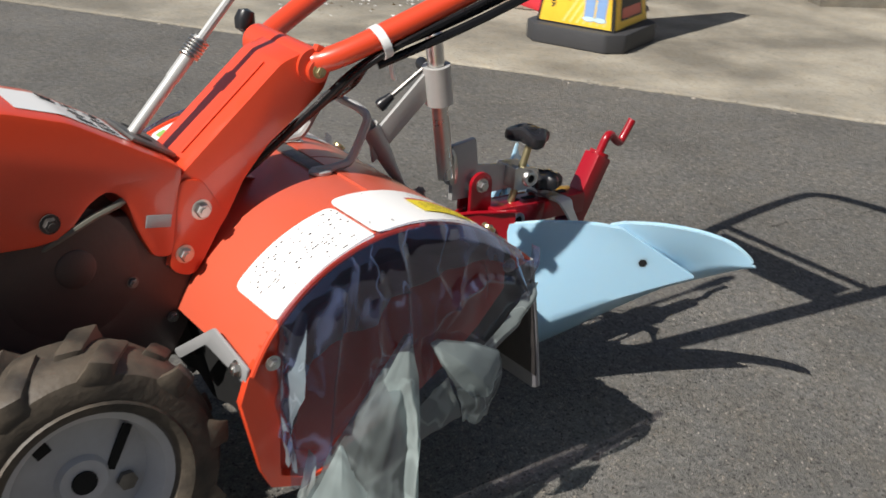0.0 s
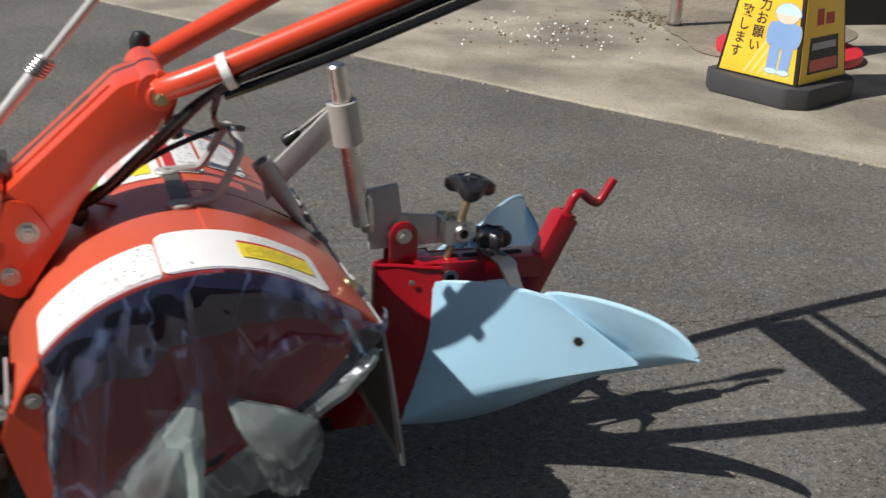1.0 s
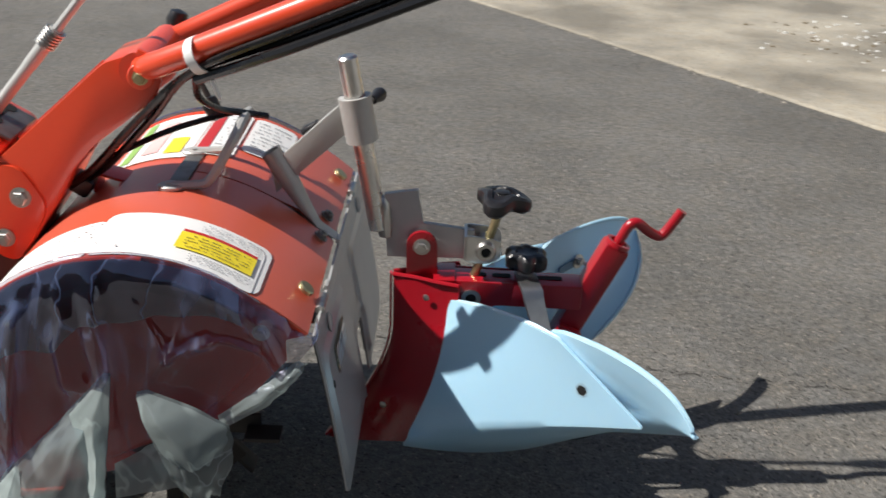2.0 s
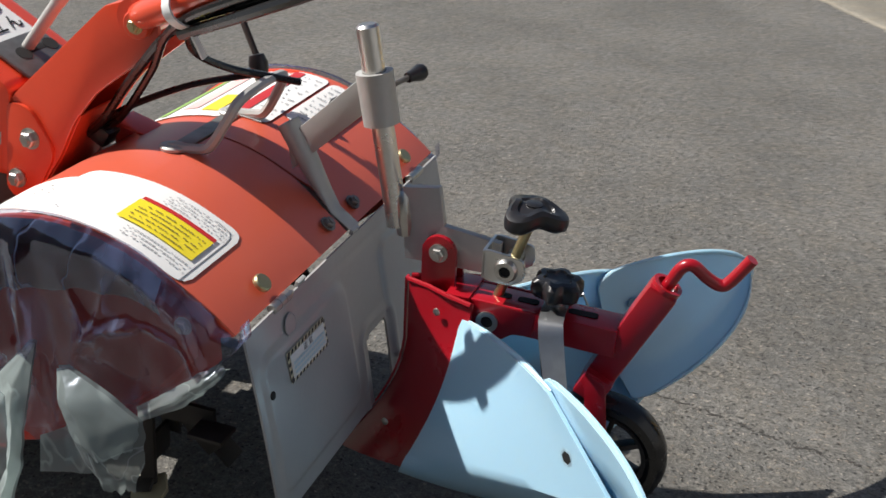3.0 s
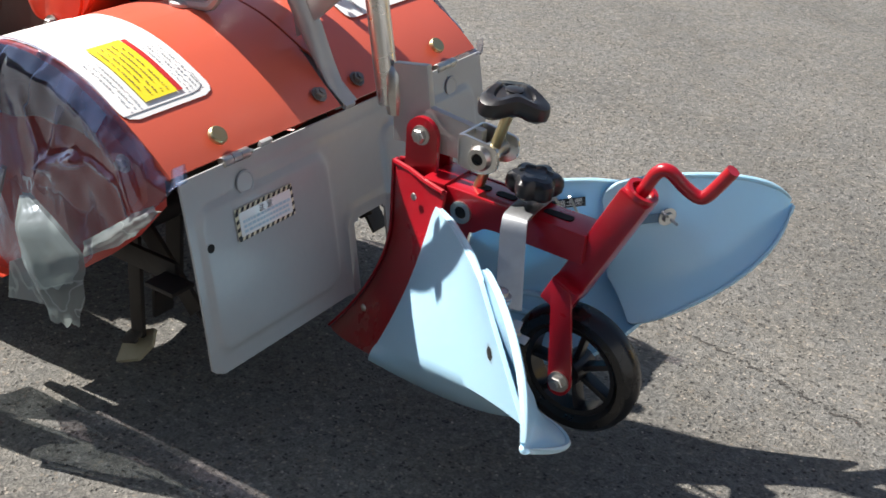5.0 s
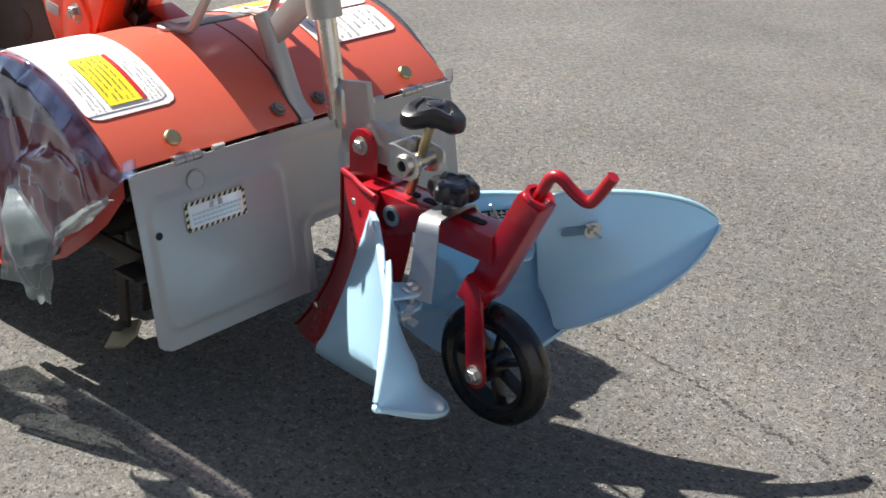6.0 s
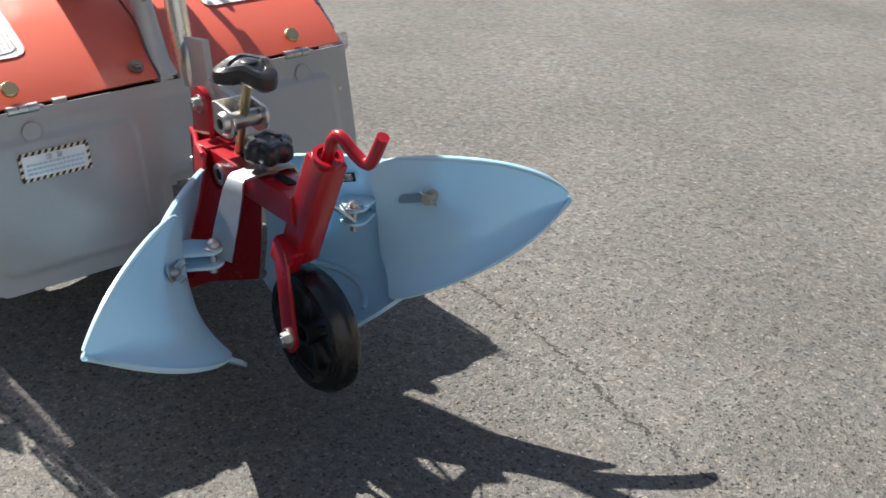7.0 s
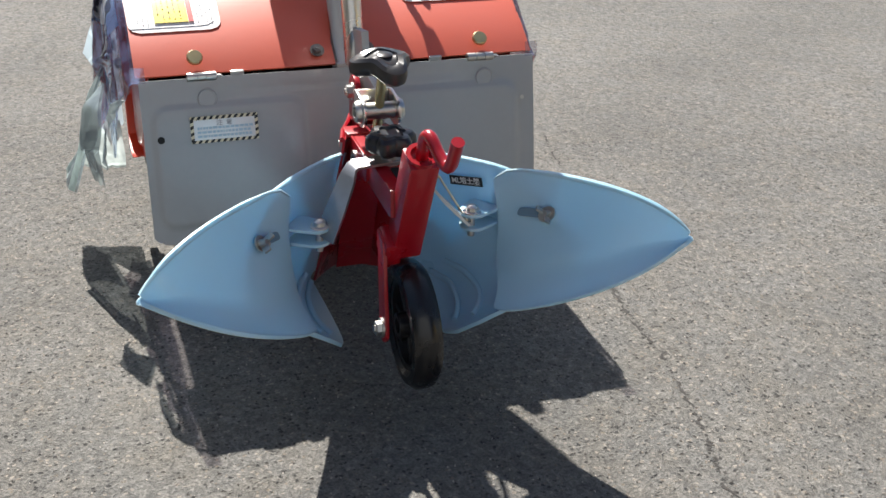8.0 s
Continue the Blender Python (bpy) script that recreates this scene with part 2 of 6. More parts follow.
def film_mat(name, tint, milky, rough, haze, gloss, relief, drawn=0.45, spread=0.09, sheen=0.92):
    """Thin clear film: mostly seen through, glossy at the folds, a little milky."""
    m = bpy.data.materials.new(name)
    m.use_nodes = True
    nt, L = m.node_tree, m.node_tree.links
    nt.nodes.remove(nt.nodes["Principled BSDF"])
    out = nt.nodes["Material Output"]
    tr, gl = nt.nodes.new("ShaderNodeBsdfTransparent"), nt.nodes.new("ShaderNodeBsdfGlossy")
    df, tl = nt.nodes.new("ShaderNodeBsdfDiffuse"), nt.nodes.new("ShaderNodeBsdfTranslucent")
    tr.inputs[0].default_value = (*tint, 1)
    gl.inputs[0].default_value, gl.inputs[1].default_value = (0.78, 0.85, 1.0, 1), rough
    df.inputs[0].default_value = tl.inputs[0].default_value = (*haze, 1)
    m1, m2, m3 = (nt.nodes.new("ShaderNodeMixShader") for _ in range(3))
    m1.inputs[0].default_value = 0.6
    L.new(df.outputs[0], m1.inputs[1])
    L.new(tl.outputs[0], m1.inputs[2])
    co, mp = nt.nodes.new("ShaderNodeTexCoord"), nt.nodes.new("ShaderNodeMapping")
    mp.inputs["Scale"].default_value = (1.0, 1.0, drawn)
    mp.inputs["Rotation"].default_value = (0, 0.30, 0)
    nz = nt.nodes.new("ShaderNodeTexNoise")
    nz.inputs["Scale"].default_value, nz.inputs["Detail"].default_value = 16, 2.5
    nz.inputs["Distortion"].default_value = 0.5
    L.new(co.outputs["Object"], mp.inputs["Vector"])
    L.new(mp.outputs[0], nz.inputs["Vector"])
    # sharp creases run where the noise crosses its middle; the haze colour gathers along them
    off, fold = nt.nodes.new("ShaderNodeMath"), nt.nodes.new("ShaderNodeMath")
    off.operation, off.inputs[1].default_value = "SUBTRACT", 0.5
    fold.operation = "ABSOLUTE"
    L.new(nz.outputs[0], off.inputs[0])
    L.new(off.outputs[0], fold.inputs[0])
    pat, wid = nt.nodes.new("ShaderNodeTexNoise"), nt.nodes.new("ShaderNodeMapRange")
    pat.inputs["Scale"].default_value = 9
    L.new(co.outputs["Object"], pat.inputs["Vector"])
    wid.inputs[1].default_value, wid.inputs[2].default_value = 0.42, 0.66
    wid.inputs[3].default_value, wid.inputs[4].default_value = spread * 0.12, spread * 1.5
    L.new(pat.outputs[0], wid.inputs[0])
    mr = nt.nodes.new("ShaderNodeMapRange")
    L.new(wid.outputs[0], mr.inputs[2])
    mr.interpolation_type = "SMOOTHERSTEP"
    mr.inputs[1].default_value = 0.0
    mr.inputs[3].default_value, mr.inputs[4].default_value = milky[1], milky[0]
    L.new(fold.outputs[0], mr.inputs[0])
    L.new(mr.outputs[0], m2.inputs[0])
    L.new(tr.outputs[0], m2.inputs[1])
    L.new(m1.outputs[0], m2.inputs[2])
    # two thin faces shine more the flatter they are seen
    lw = nt.nodes.new("ShaderNodeLayerWeight")
    lw.inputs["Blend"].default_value = 0.5
    pw, ma = nt.nodes.new("ShaderNodeMath"), nt.nodes.new("ShaderNodeMath")
    pw.operation, pw.inputs[1].default_value = "POWER", 2.5
    ma.operation, ma.inputs[1].default_value, ma.inputs[2].default_value = "MULTIPLY_ADD", sheen, gloss
    L.new(lw.outputs["Facing"], pw.inputs[0])
    L.new(pw.outputs[0], ma.inputs[0])
    bp = nt.nodes.new("ShaderNodeBump")
    bp.inputs["Strength"].default_value, bp.inputs["Distance"].default_value = relief, 0.006
    L.new(fold.outputs[0], bp.inputs["Height"])
    for sh in (gl, df, tl):
        L.new(bp.outputs[0], sh.inputs["Normal"])
    L.new(ma.outputs[0], m3.inputs[0])
    L.new(m2.outputs[0], m3.inputs[1])
    L.new(gl.outputs[0], m3.inputs[2])
    L.new(m3.outputs[0], out.inputs[0])
    return m


# the blue haze of the first two films paints in sky reflected by creases
M_FILM = film_mat("clear_film", (0.60, 0.57, 0.61), (0.02, 0.22), 0.05, (0.46, 0.58, 0.98), 0.075, 0.8)
M_HEM = film_mat("gathered_film", (0.26, 0.25, 0.31), (0.03, 0.26), 0.06, (0.46, 0.58, 0.98), 0.12, 0.8)
M_HAZY = film_mat("hazy_film", (0.36, 0.40, 0.41), (0.24, 0.46), 0.14, (0.70, 0.81, 0.80), 0.04, 0.9, 0.8, 0.12, 0.30)
M_PALE = film_mat("pale_blue_film", (0.34, 0.40, 0.44), (0.50, 0.72), 0.20, (0.66, 0.80, 0.88), 0.03, 0.9, 0.8, 0.12, 0.30)
M_MILKY = film_mat("milky_film", (0.32, 0.36, 0.36), (0.60, 0.85), 0.30, (0.74, 0.85, 0.82), 0.02, 0.9, 0.8, 0.12, 0.25)
M_THIN = film_mat("thin_milky_film", (0.34, 0.38, 0.39), (0.42, 0.66), 0.22, (0.70, 0.80, 0.78), 0.03, 0.9, 0.8, 0.12, 0.30)


# ---- building helpers ----
def thing(name, at, label, category, group="", kind=""):
    ob = new(name)
    ob.location = at
    ob.empty_display_size = 0.05
    return tagged(ob, label, category, group, kind)


def part(name, bm, material, parent=None, label="", smooth=35):
    """Links a bmesh, built in world places, as one mesh object under parent."""
    me = bpy.data.meshes.new(name)
    bm.normal_update()
    if smooth:
        for f in bm.faces:
            f.smooth = True
        for e in bm.edges:
            if len(e.link_faces) == 2 and e.calc_face_angle(0) > radians(smooth):
                e.smooth = False
    bm.to_mesh(me)
    bm.free()
    me.materials.append(material)
    ob = new(name, me)
    if parent is not None:
        hang(ob, parent)
    if label:
        ob["label"] = label
    return ob


def place_of(ob):
    m = ob.matrix_basis.copy()
    if ob.parent is not None:
        m = place_of(ob.parent) @ ob.matrix_parent_inverse @ m
    return m


def hang(ob, parent):
    ob.parent = parent
    ob.matrix_parent_inverse = place_of(parent).inverted()


def bevel(bm, w, seg=2, angle=40):
    es = [e for e in bm.edges if len(e.link_faces) == 2 and e.calc_face_angle(0) > radians(angle)]
    bmesh.ops.bevel(bm, geom=es, offset=w, segments=seg, affect="EDGES", profile=0.6, clamp_overlap=True)
    return bm


def box(size, m, w=0.002):
    bm = bmesh.new()
    bmesh.ops.create_cube(bm, size=1)
    bmesh.ops.scale(bm, vec=size, verts=bm.verts)
    if w:
        bevel(bm, w)
    bm.transform(m)
    return bm


def slab(pts, axis, lo, hi, w=0.0015):
    """A plate: an outline in the plane square to axis ('x': y,z; 'y': x,z; 'z': x,y), from lo to hi."""
    def put(p, d):
        return {"x": (d, p[0], p[1]), "y": (p[0], d, p[1]), "z": (p[0], p[1], d)}[axis]
    bm = bmesh.new()
    f = bm.faces.new([bm.verts.new(put(p, lo)) for p in pts])
    r = bmesh.ops.extrude_face_region(bm, geom=[f])
    vs = [v for v in r["geom"] if isinstance(v, bmesh.types.BMVert)]
    step = {"x": (hi - lo, 0, 0), "y": (0, hi - lo, 0), "z": (0, 0, hi - lo)}[axis]
    bmesh.ops.translate(bm, verts=vs, vec=step)
    bmesh.ops.recalc_face_normals(bm, faces=bm.faces)
    if w:
        bevel(bm, w)
    return bm


def rounded(pts, r, n=4):
    """An outline with its corners rounded by r."""
    out = []
    for i, p in enumerate(pts):
        p, a, b = Vector(p), Vector(pts[i - 1]), Vector(pts[(i + 1) % len(pts)])
        da, db = (a - p), (b - p)
        ra = min(r, da.length * 0.45, db.length * 0.45)
        s, e = p + da.normalized() * ra, p + db.normalized() * ra
        for k in range(n + 1):
            t = k / n
            out.append(tuple(s * (1 - t) ** 2 + p * 2 * t * (1 - t) + e * t * t))
    return out


def smooth_path(pts, n=8):
    """Points of a soft curve through pts."""
    ps = [Vector(p) for p in pts]
    out = []
    for i in range(len(ps) - 1):
        p0, p1, p2, p3 = ps[max(i - 1, 0)], ps[i], ps[i + 1], ps[min(i + 2, len(ps) - 1)]
        for k in range(n):
            t = k / n
            out.append(0.5 * (2 * p1 + (p2 - p0) * t + (2 * p0 - 5 * p1 + 4 * p2 - p3) * t * t + (3 * p1 - p0 - 3 * p2 + p3) * t ** 3))
    return out + [ps[-1]]


def rod(pts, r, n=10, bm=None, caps=True):
    """A round rod along a line of points; r a radius, or one for each point."""
    bm = bm or bmesh.new()
    ps = [Vector(p) for p in pts]
    rs = r if isinstance(r, (list, tuple)) else [r] * len(ps)
    side, rings = None, []
    for i, p in enumerate(ps):
        d = (ps[min(i + 1, len(ps) - 1)] - ps[max(i - 1, 0)]).normalized()
        if side is None:
            side = d.orthogonal().normalized()
        side = (side - d * side.dot(d)).normalized()
        up = d.cross(side)
        rings.append([bm.verts.new(p + rs[i] * (side * math.cos(a) + up * math.sin(a))) for a in (2 * math.pi * k / n for k in range(n))])
    for a, b in zip(rings, rings[1:]):
        for k in range(n):
            bm.faces.new((a[k], a[(k + 1) % n], b[(k + 1) % n], b[k]))
    if caps:
        bm.faces.new(list(reversed(rings[0])))
        bm.faces.new(rings[-1])
    return bm


def lathe(profile, m, n=32, closed=False):
    """Turns (radius, height) points about the z axis of m."""
    bm = bmesh.new()
    rings = []
    for r, h in profile:
        rings.append([bm.verts.new(m @ Vector((r * math.cos(a), r * math.sin(a), h))) for a in (2 * math.pi * k / n for k in range(n))])
    pairs = list(zip(rings, rings[1:])) + ([(rings[-1], rings[0])] if closed else [])
    for a, b in pairs:
        for k in range(n):
            bm.faces.new((a[k], a[(k + 1) % n], b[(k + 1) % n], b[k]))
    if not closed:
        for ring, rev in ((rings[0], True), (rings[-1], False)):
            if (ring[0].co - ring[n // 2].co).length > 1e-5:
                bm.faces.new(list(reversed(ring)) if rev else ring)
    bmesh.ops.remove_doubles(bm, verts=bm.verts, dist=1e-6)
    bmesh.ops.recalc_face_normals(bm, faces=bm.faces)
    return bm


def aim(at, d):
    """A pose whose z axis points along d."""
    return Matrix.Translation(at) @ Vector(d).to_track_quat("Z", "Y").to_matrix().to_4x4()


def bolt(at, d, r=0.008, parent=None, material=None, name="bolt"):
    """A hexagon head on a washer, with the thread's end, pointing along d."""
    m = aim(at, d)
    bm = lathe([(r * 1.35, 0), (r * 1.35, r * 0.22)], m, 18)
    b2 = lathe([(r, r * 0.22), (r, r * 0.85), (r * 0.85, r * 1.0)], m, 6)
    b3 = lathe([(r * 0.5, r), (r * 0.5, r * 1.25)], m, 10)
    for extra in (b2, b3):
        me = bpy.data.meshes.new("x")
        extra.to_mesh(me)
        extra.free()
        bm.from_mesh(me)
        bpy.data.meshes.remove(me)
    return part(name, bm, material or M_ZINC, parent, smooth=25)


def join(*bms):
    bm = bms[0]
    for extra in bms[1:]:
        me = bpy.data.meshes.new("x")
        extra.to_mesh(me)
        extra.free()
        bm.from_mesh(me)
        bpy.data.meshes.remove(me)
    return bm


def sheet(f, nu, nv, thick=0.0, keep=None):
    """A sheet from f(u, v), u and v from 0 to 1; thick adds a back side."""
    bm = bmesh.new()
    g = [[bm.verts.new(f(i / nu, j / nv)) for j in range(nv + 1)] for i in range(nu + 1)]
    for i in range(nu):
        for j in range(nv):
            if keep is None or keep((i + 0.5) / nu, (j + 0.5) / nv):
                bm.faces.new((g[i][j], g[i + 1][j], g[i + 1][j + 1], g[i][j + 1]))
    loose = [v for v in bm.verts if not v.link_faces]
    bmesh.ops.delete(bm, geom=loose, context="VERTS")
    bmesh.ops.recalc_face_normals(bm, faces=bm.faces)
    if thick:
        bmesh.ops.solidify(bm, geom=list(bm.faces), thickness=thick)
        bmesh.ops.recalc_face_normals(bm, faces=bm.faces)
    return bm


def words(text, size, m, material, parent, name="lettering", thick=0.0003):
    """Words in the built-in font as a mesh, centred at m, in its xy plane."""
    cu = bpy.data.curves.new("words", "FONT")
    cu.body, cu.size, cu.align_x, cu.align_y, cu.extrude = text, size, "CENTER", "CENTER", thick
    cu.offset = size * 0.012
    ob = bpy.data.objects.new("words", cu)
    me = bpy.data.meshes.new_from_object(ob)
    bpy.data.objects.remove(ob)
    bpy.data.curves.remove(cu)
    bm = bmesh.new()
    bm.from_mesh(me)
    bpy.data.meshes.remove(me)
    bm.transform(m)
    return part(name, bm, material, parent, smooth=0)


Y0 = -0.008      # the machine's middle plane

# ---- ground ----
def ground_sheet():
    bm = bmesh.new()
    vs = [bm.verts.new(p) for p in ((-300, -300, 0), (300, -300, 0), (300, 300, 0), (-300, 300, 0))]
    bm.faces.new(vs)
    return part("ground", bm, M_ASPHALT, None, smooth=0)


tagged(ground_sheet(), "worn grey asphalt yard with pale stone chips", "asphalt", kind="structure")

KERB_A, KERB_D, KERB_N = Vector((0.45, 3.29, 0)), Vector((0.5693, -0.8221, 0)), Vector((0.8221, 0.5693, 0))


def concrete_apron():
    """The slab beside the asphalt, with a slightly broken edge."""
    rng = random.Random(4)
    edge = []
    s = -30.0
    while s < 40.0:
        wob = 0.012 * noise.noise(Vector((s * 1.7, 3, 0))) + 0.01 * noise.noise(Vector((s * 9, 1, 0))) + rng.uniform(-0.003, 0.003)
        edge.append(KERB_A + KERB_D * s + KERB_N * wob)
        s += 0.05 if -0.5 < s < 4 else 0.5
    bm = bmesh.new()
    low = [bm.verts.new(p + Vector((0, 0, -0.02))) for p in edge]
    mid = [bm.verts.new(p + Vector((0, 0, 0.003))) for p in edge]
    top = [bm.verts.new(p + KERB_N * 0.012 + Vector((0, 0, 0.008))) for p in edge]
    far = [bm.verts.new(p + KERB_N * 60 + Vector((0, 0, 0.008))) for p in edge]
    for rows in ((low, mid), (mid, top), (top, far)):
        for k in range(len(edge) - 1):
            bm.faces.new((rows[0][k], rows[0][k + 1], rows[1][k + 1], rows[1][k]))
    bmesh.ops.recalc_face_normals(bm, faces=bm.faces)
    return part("pavement", bm, M_CONCRETE, None, smooth=0)


tagged(concrete_apron(), "pale weathered concrete apron beside the asphalt", "concrete", kind="structure")

# ---- tiller ----
tiller = thing("walking_tiller", (-0.2, Y0, 0), "orange walk-behind tiller with grey rear flap and muddy tyres", "tiller")

COV_C, COV_R = Vector((-0.2, 0, 0.23)), 0.24


def cover_point(s, y, out=0.0):
    """A point of the rotary cover: s 0 at the front lip, 1 at the rear edge."""
    a0, a1, turn = radians(158), radians(65), 0.7578
    if s < turn:
        a = a0 + (a1 - a0) * s / turn
        r = COV_R + out
        return Vector((COV_C.x + r * math.cos(a), y, COV_C.z + r * math.sin(a)))
    # a flatter curve leads from the round part to the rear edge
    k = (s - turn) / (1 - turn)
    p, q, r = Vector((-0.0986, y, 0.4475)), Vector((-0.0335, y, 0.4171)), Vector((0.0090, y, 0.3790))
    d = (q - p).lerp(r - q, k).normalized()
    return p * (1 - k) ** 2 + q * 2 * k * (1 - k) + r * k * k + Vector((-d.z, 0, d.x)) * out


YL, YR = -0.287, 0.281
cover = part("rotary_cover", sheet(lambda u, v: cover_point(u * 0.62, YL + (YR - YL) * v), 30, 8, 0.003), M_COVER, tiller, "glossy orange curved sheet cover")
for ya, yb, sg in ((YL, -0.002, -1), (YR, 0.002, 1)):
    part("rear_cover_panel", sheet(lambda u, v: cover_point(0.60 + 0.40 * u, ya + (yb + sg * 0.011 * min(1, max(0, u - 0.55) / 0.25) - ya) * v, 0.003), 18, 6, 0.003), M_COVER, tiller)
# added near-black sheet under the front lip: shuts out sun, paints in the shade
BLOCK_LINE = smooth_path([(-0.405, 0, 0.325), (-0.396, 0, 0.290), (-0.384, 0, 0.235), (-0.374, 0, 0.200), (-0.366, 0, 0.165)], 4)
part("front_sun_block", sheet(lambda u, v: Vector((BLOCK_LINE[round(u * 16)].x, YL + 0.024 + (YR - YL - 0.048) * v, BLOCK_LINE[round(u * 16)].z + 0.012 * u * noise.noise(Vector((v * 9, 2, 5))))), 16, 40, 0.003), M_HOLE, tiller, "black sheet added to keep the underside dark")
# thin grey strip under the gap of the rear panels
part("gap_plate", sheet(lambda u, v: cover_point(0.7 + 0.3 * u, -0.016 + 0.032 * v, -0.004), 8, 2, 0.002), M_SILVER, tiller)


def end_loop():
    """The outline of the cover's end, and the opening in its flange."""
    low = [(-0.425, 0.322), (-0.437, 0.284), (-0.409, 0.175), (-0.396, 0.150), (-0.355, 0.138), (-0.30, 0.150), (-0.24, 0.168), (-0.17, 0.200), (-0.11, 0.243), (-0.06, 0.285), (-0.012, 0.335)]
    arc = [tuple(cover_point(1 - k / 28, 0).xz) for k in range(28)]
    pts = [Vector(p) for p in low + arc]
    c = Vector((-0.225, 0.310))
    inner = [c + (p - c).normalized() * (min(0.215, (p - c).length - (0.012 if p.x < -0.35 else 0.006 if p.x > -0.09 else 0.020)) if not 4 < k < 10 else (p - c).length - 0.001) for k, p in enumerate(pts)]
    for q in inner:
        q.x = max(q.x, -0.384)
    return pts, inner, c


def side_plate(y, sgn):
    """The orange flange round the cover's end."""
    pts, inner, c = end_loop()
    bm = bmesh.new()
    rows = [[bm.verts.new(q) for q in ((p.x, y - 0.012 * sgn, p.y), (p.x, y, p.y), (q.x, y, q.y), (q.x, y - 0.020 * sgn, q.y))] for p, q in zip(pts, inner)]
    for i, (a, b) in enumerate(zip(rows, rows[1:] + rows[:1])):
        for k in range(3):
            if not 4 < i < 11 and not (k == 2 and a[1].co.x > -0.13):
                bm.faces.new((a[k], a[k + 1], b[k + 1], b[k]))
    bmesh.ops.delete(bm, geom=[v for v in bm.verts if not v.link_faces], context="VERTS")
    bmesh.ops.recalc_face_normals(bm, faces=bm.faces)
    return bm


def side_disc(y, sgn):
    """The dished plate inside the flange."""
    pts, inner, c = end_loop()
    bm = bmesh.new()
    depth = ((1.0, 0.0), (0.86, 0.0), (0.82, 0.008), (0.5, 0.010), (0.12, 0.010))
    rows = [[bm.verts.new((c.x + (q.x - c.x) * k, y + sgn * h, c.y + (q.y - c.y) * k)) for k, h in depth] for q in inner]
    for a, b in zip(rows, rows[1:] + rows[:1]):
        for k in range(len(depth) - 1):
            bm.faces.new((a[k], a[k + 1], b[k + 1], b[k]))
    bm.faces.new([r[-1] for r in rows])
    bmesh.ops.recalc_face_normals(bm, faces=bm.faces)
    return bm


sp = part("side_plate", side_plate(YL, -1), M_ORANGE, tiller)
sp2 = part("side_plate", side_plate(YR, 1), M_ORANGE, tiller)
part("side_disc", side_disc(YL + 0.019, -1), M_SIDE, sp, "red dished plate")
part("side_disc", side_disc(YR - 0.019, 1), M_SIDE, sp2, "red dished plate")
for at, d in (((-0.398, -0.295, 0.336), (0, -1, 0)), ((-0.041, -0.301, 0.388), (0, -1, 0))):
    bolt(at, d, 0.0075, tiller)

# grey corner guard over the tyre
guard = part("guard_bracket", slab(rounded([(-0.288, 0.331), (-0.195, 0.346), (-0.068, 0.256), (-0.086, 0.250), (-0.172, 0.312), (-0.281, 0.306)][::-1], 0.006, 3), "x", -0.4285, -0.4245), M_GREY, tiller, "grey painted corner guard")
bolt((-0.429, -0.262, 0.321), (-1, 0, 0.1), 0.008, tiller)
# rolled edges of the cover's ends
for y in (YL, YR):
    part("rolled_edge", rod([cover_point(0.60 * k / 40, y, -0.001) for k in range(41)], 0.0042, 8), M_ORANGE, cover)

# stickers on the left shoulder
def label_on_cover(s0, s1, y0, y1, out, material, parent, name, rr=0.012):
    """A thin label with rounded corners, bent round the cover."""
    length = (s1 - s0) * 0.515

    def f(u, v):
        d = min(u, 1 - u) * length
        inset = rr - math.sqrt(max(0.0, rr * rr - (rr - d) ** 2)) if d < rr else 0.0
        return cover_point(s0 + (s1 - s0) * u, y0 + inset + (y1 - y0 - 2 * inset) * v, out)
    return part(name, sheet(f, 60, 4), material, parent)


def ink_rows(parent, s0, s1, y0, y1, rows, seed, material, out, fill=0.75):
    """Short bars in rows for small print that cannot be read."""
    rng = random.Random(seed)
    bm = bmesh.new()
    for r in range(rows):
        ya = y0 + (y1 - y0) * (r + 0.28) / rows
        yb = y0 + (y1 - y0) * (r + 0.54) / rows
        s = s0
        while s < s1 - 0.004:
            w = rng.uniform(0.003, 0.008)
            if rng.random() < fill:
                e = min(s + w, s1)
                c = [cover_point(s, ya, out), cover_point(e, ya, out), cover_point(e, yb, out), cover_point(s, yb, out)]
                bm.faces.new([bm.verts.new(p) for p in c])
            s += w + 0.002
    bmesh.ops.recalc_face_normals(bm, faces=bm.faces)
    return tagged(part("small_print", bm, material, parent, smooth=0), kind="stuff")


def white_label(s0, s1, y0, y1, seed, out=0.0015, rows=9, rr=0.012, fill=0.5):
    lab = label_on_cover(s0, s1, y0, y1, out, M_WHITE, cover, "label", rr)
    lab["label"] = "white printed warning label"
    return lab


white_label(0.142, 0.465, -0.2865, -0.172, 1)
ink_rows(cover, 0.17, 0.46, -0.275, -0.180, 16, 5, M_INK, 0.0024, 0.11)
white_label(0.468, 0.856, -0.2865, -0.160, 2, out=0.0044, rr=0.016)
part("printed_frame", rod([cover_point(s_, y_, 0.0045) for s_, y_ in ((0.56, -0.1675), (0.80, -0.1675), (0.828, -0.170), (0.838, -0.178), (0.841, -0.190), (0.841, -0.284))], 0.0008, 4), M_GINK, cover)
part("yellow_band", sheet(lambda u, v: cover_point(0.652 + 0.175 * u, -0.250 + 0.046 * v, 0.0062), 10, 3), M_YELLOW, cover, "yellow warning panel")
part("red_band", sheet(lambda u, v: cover_point(0.655 + 0.172 * u, -0.2035 + 0.007 * v, 0.0062), 10, 1), M_LRED, cover)
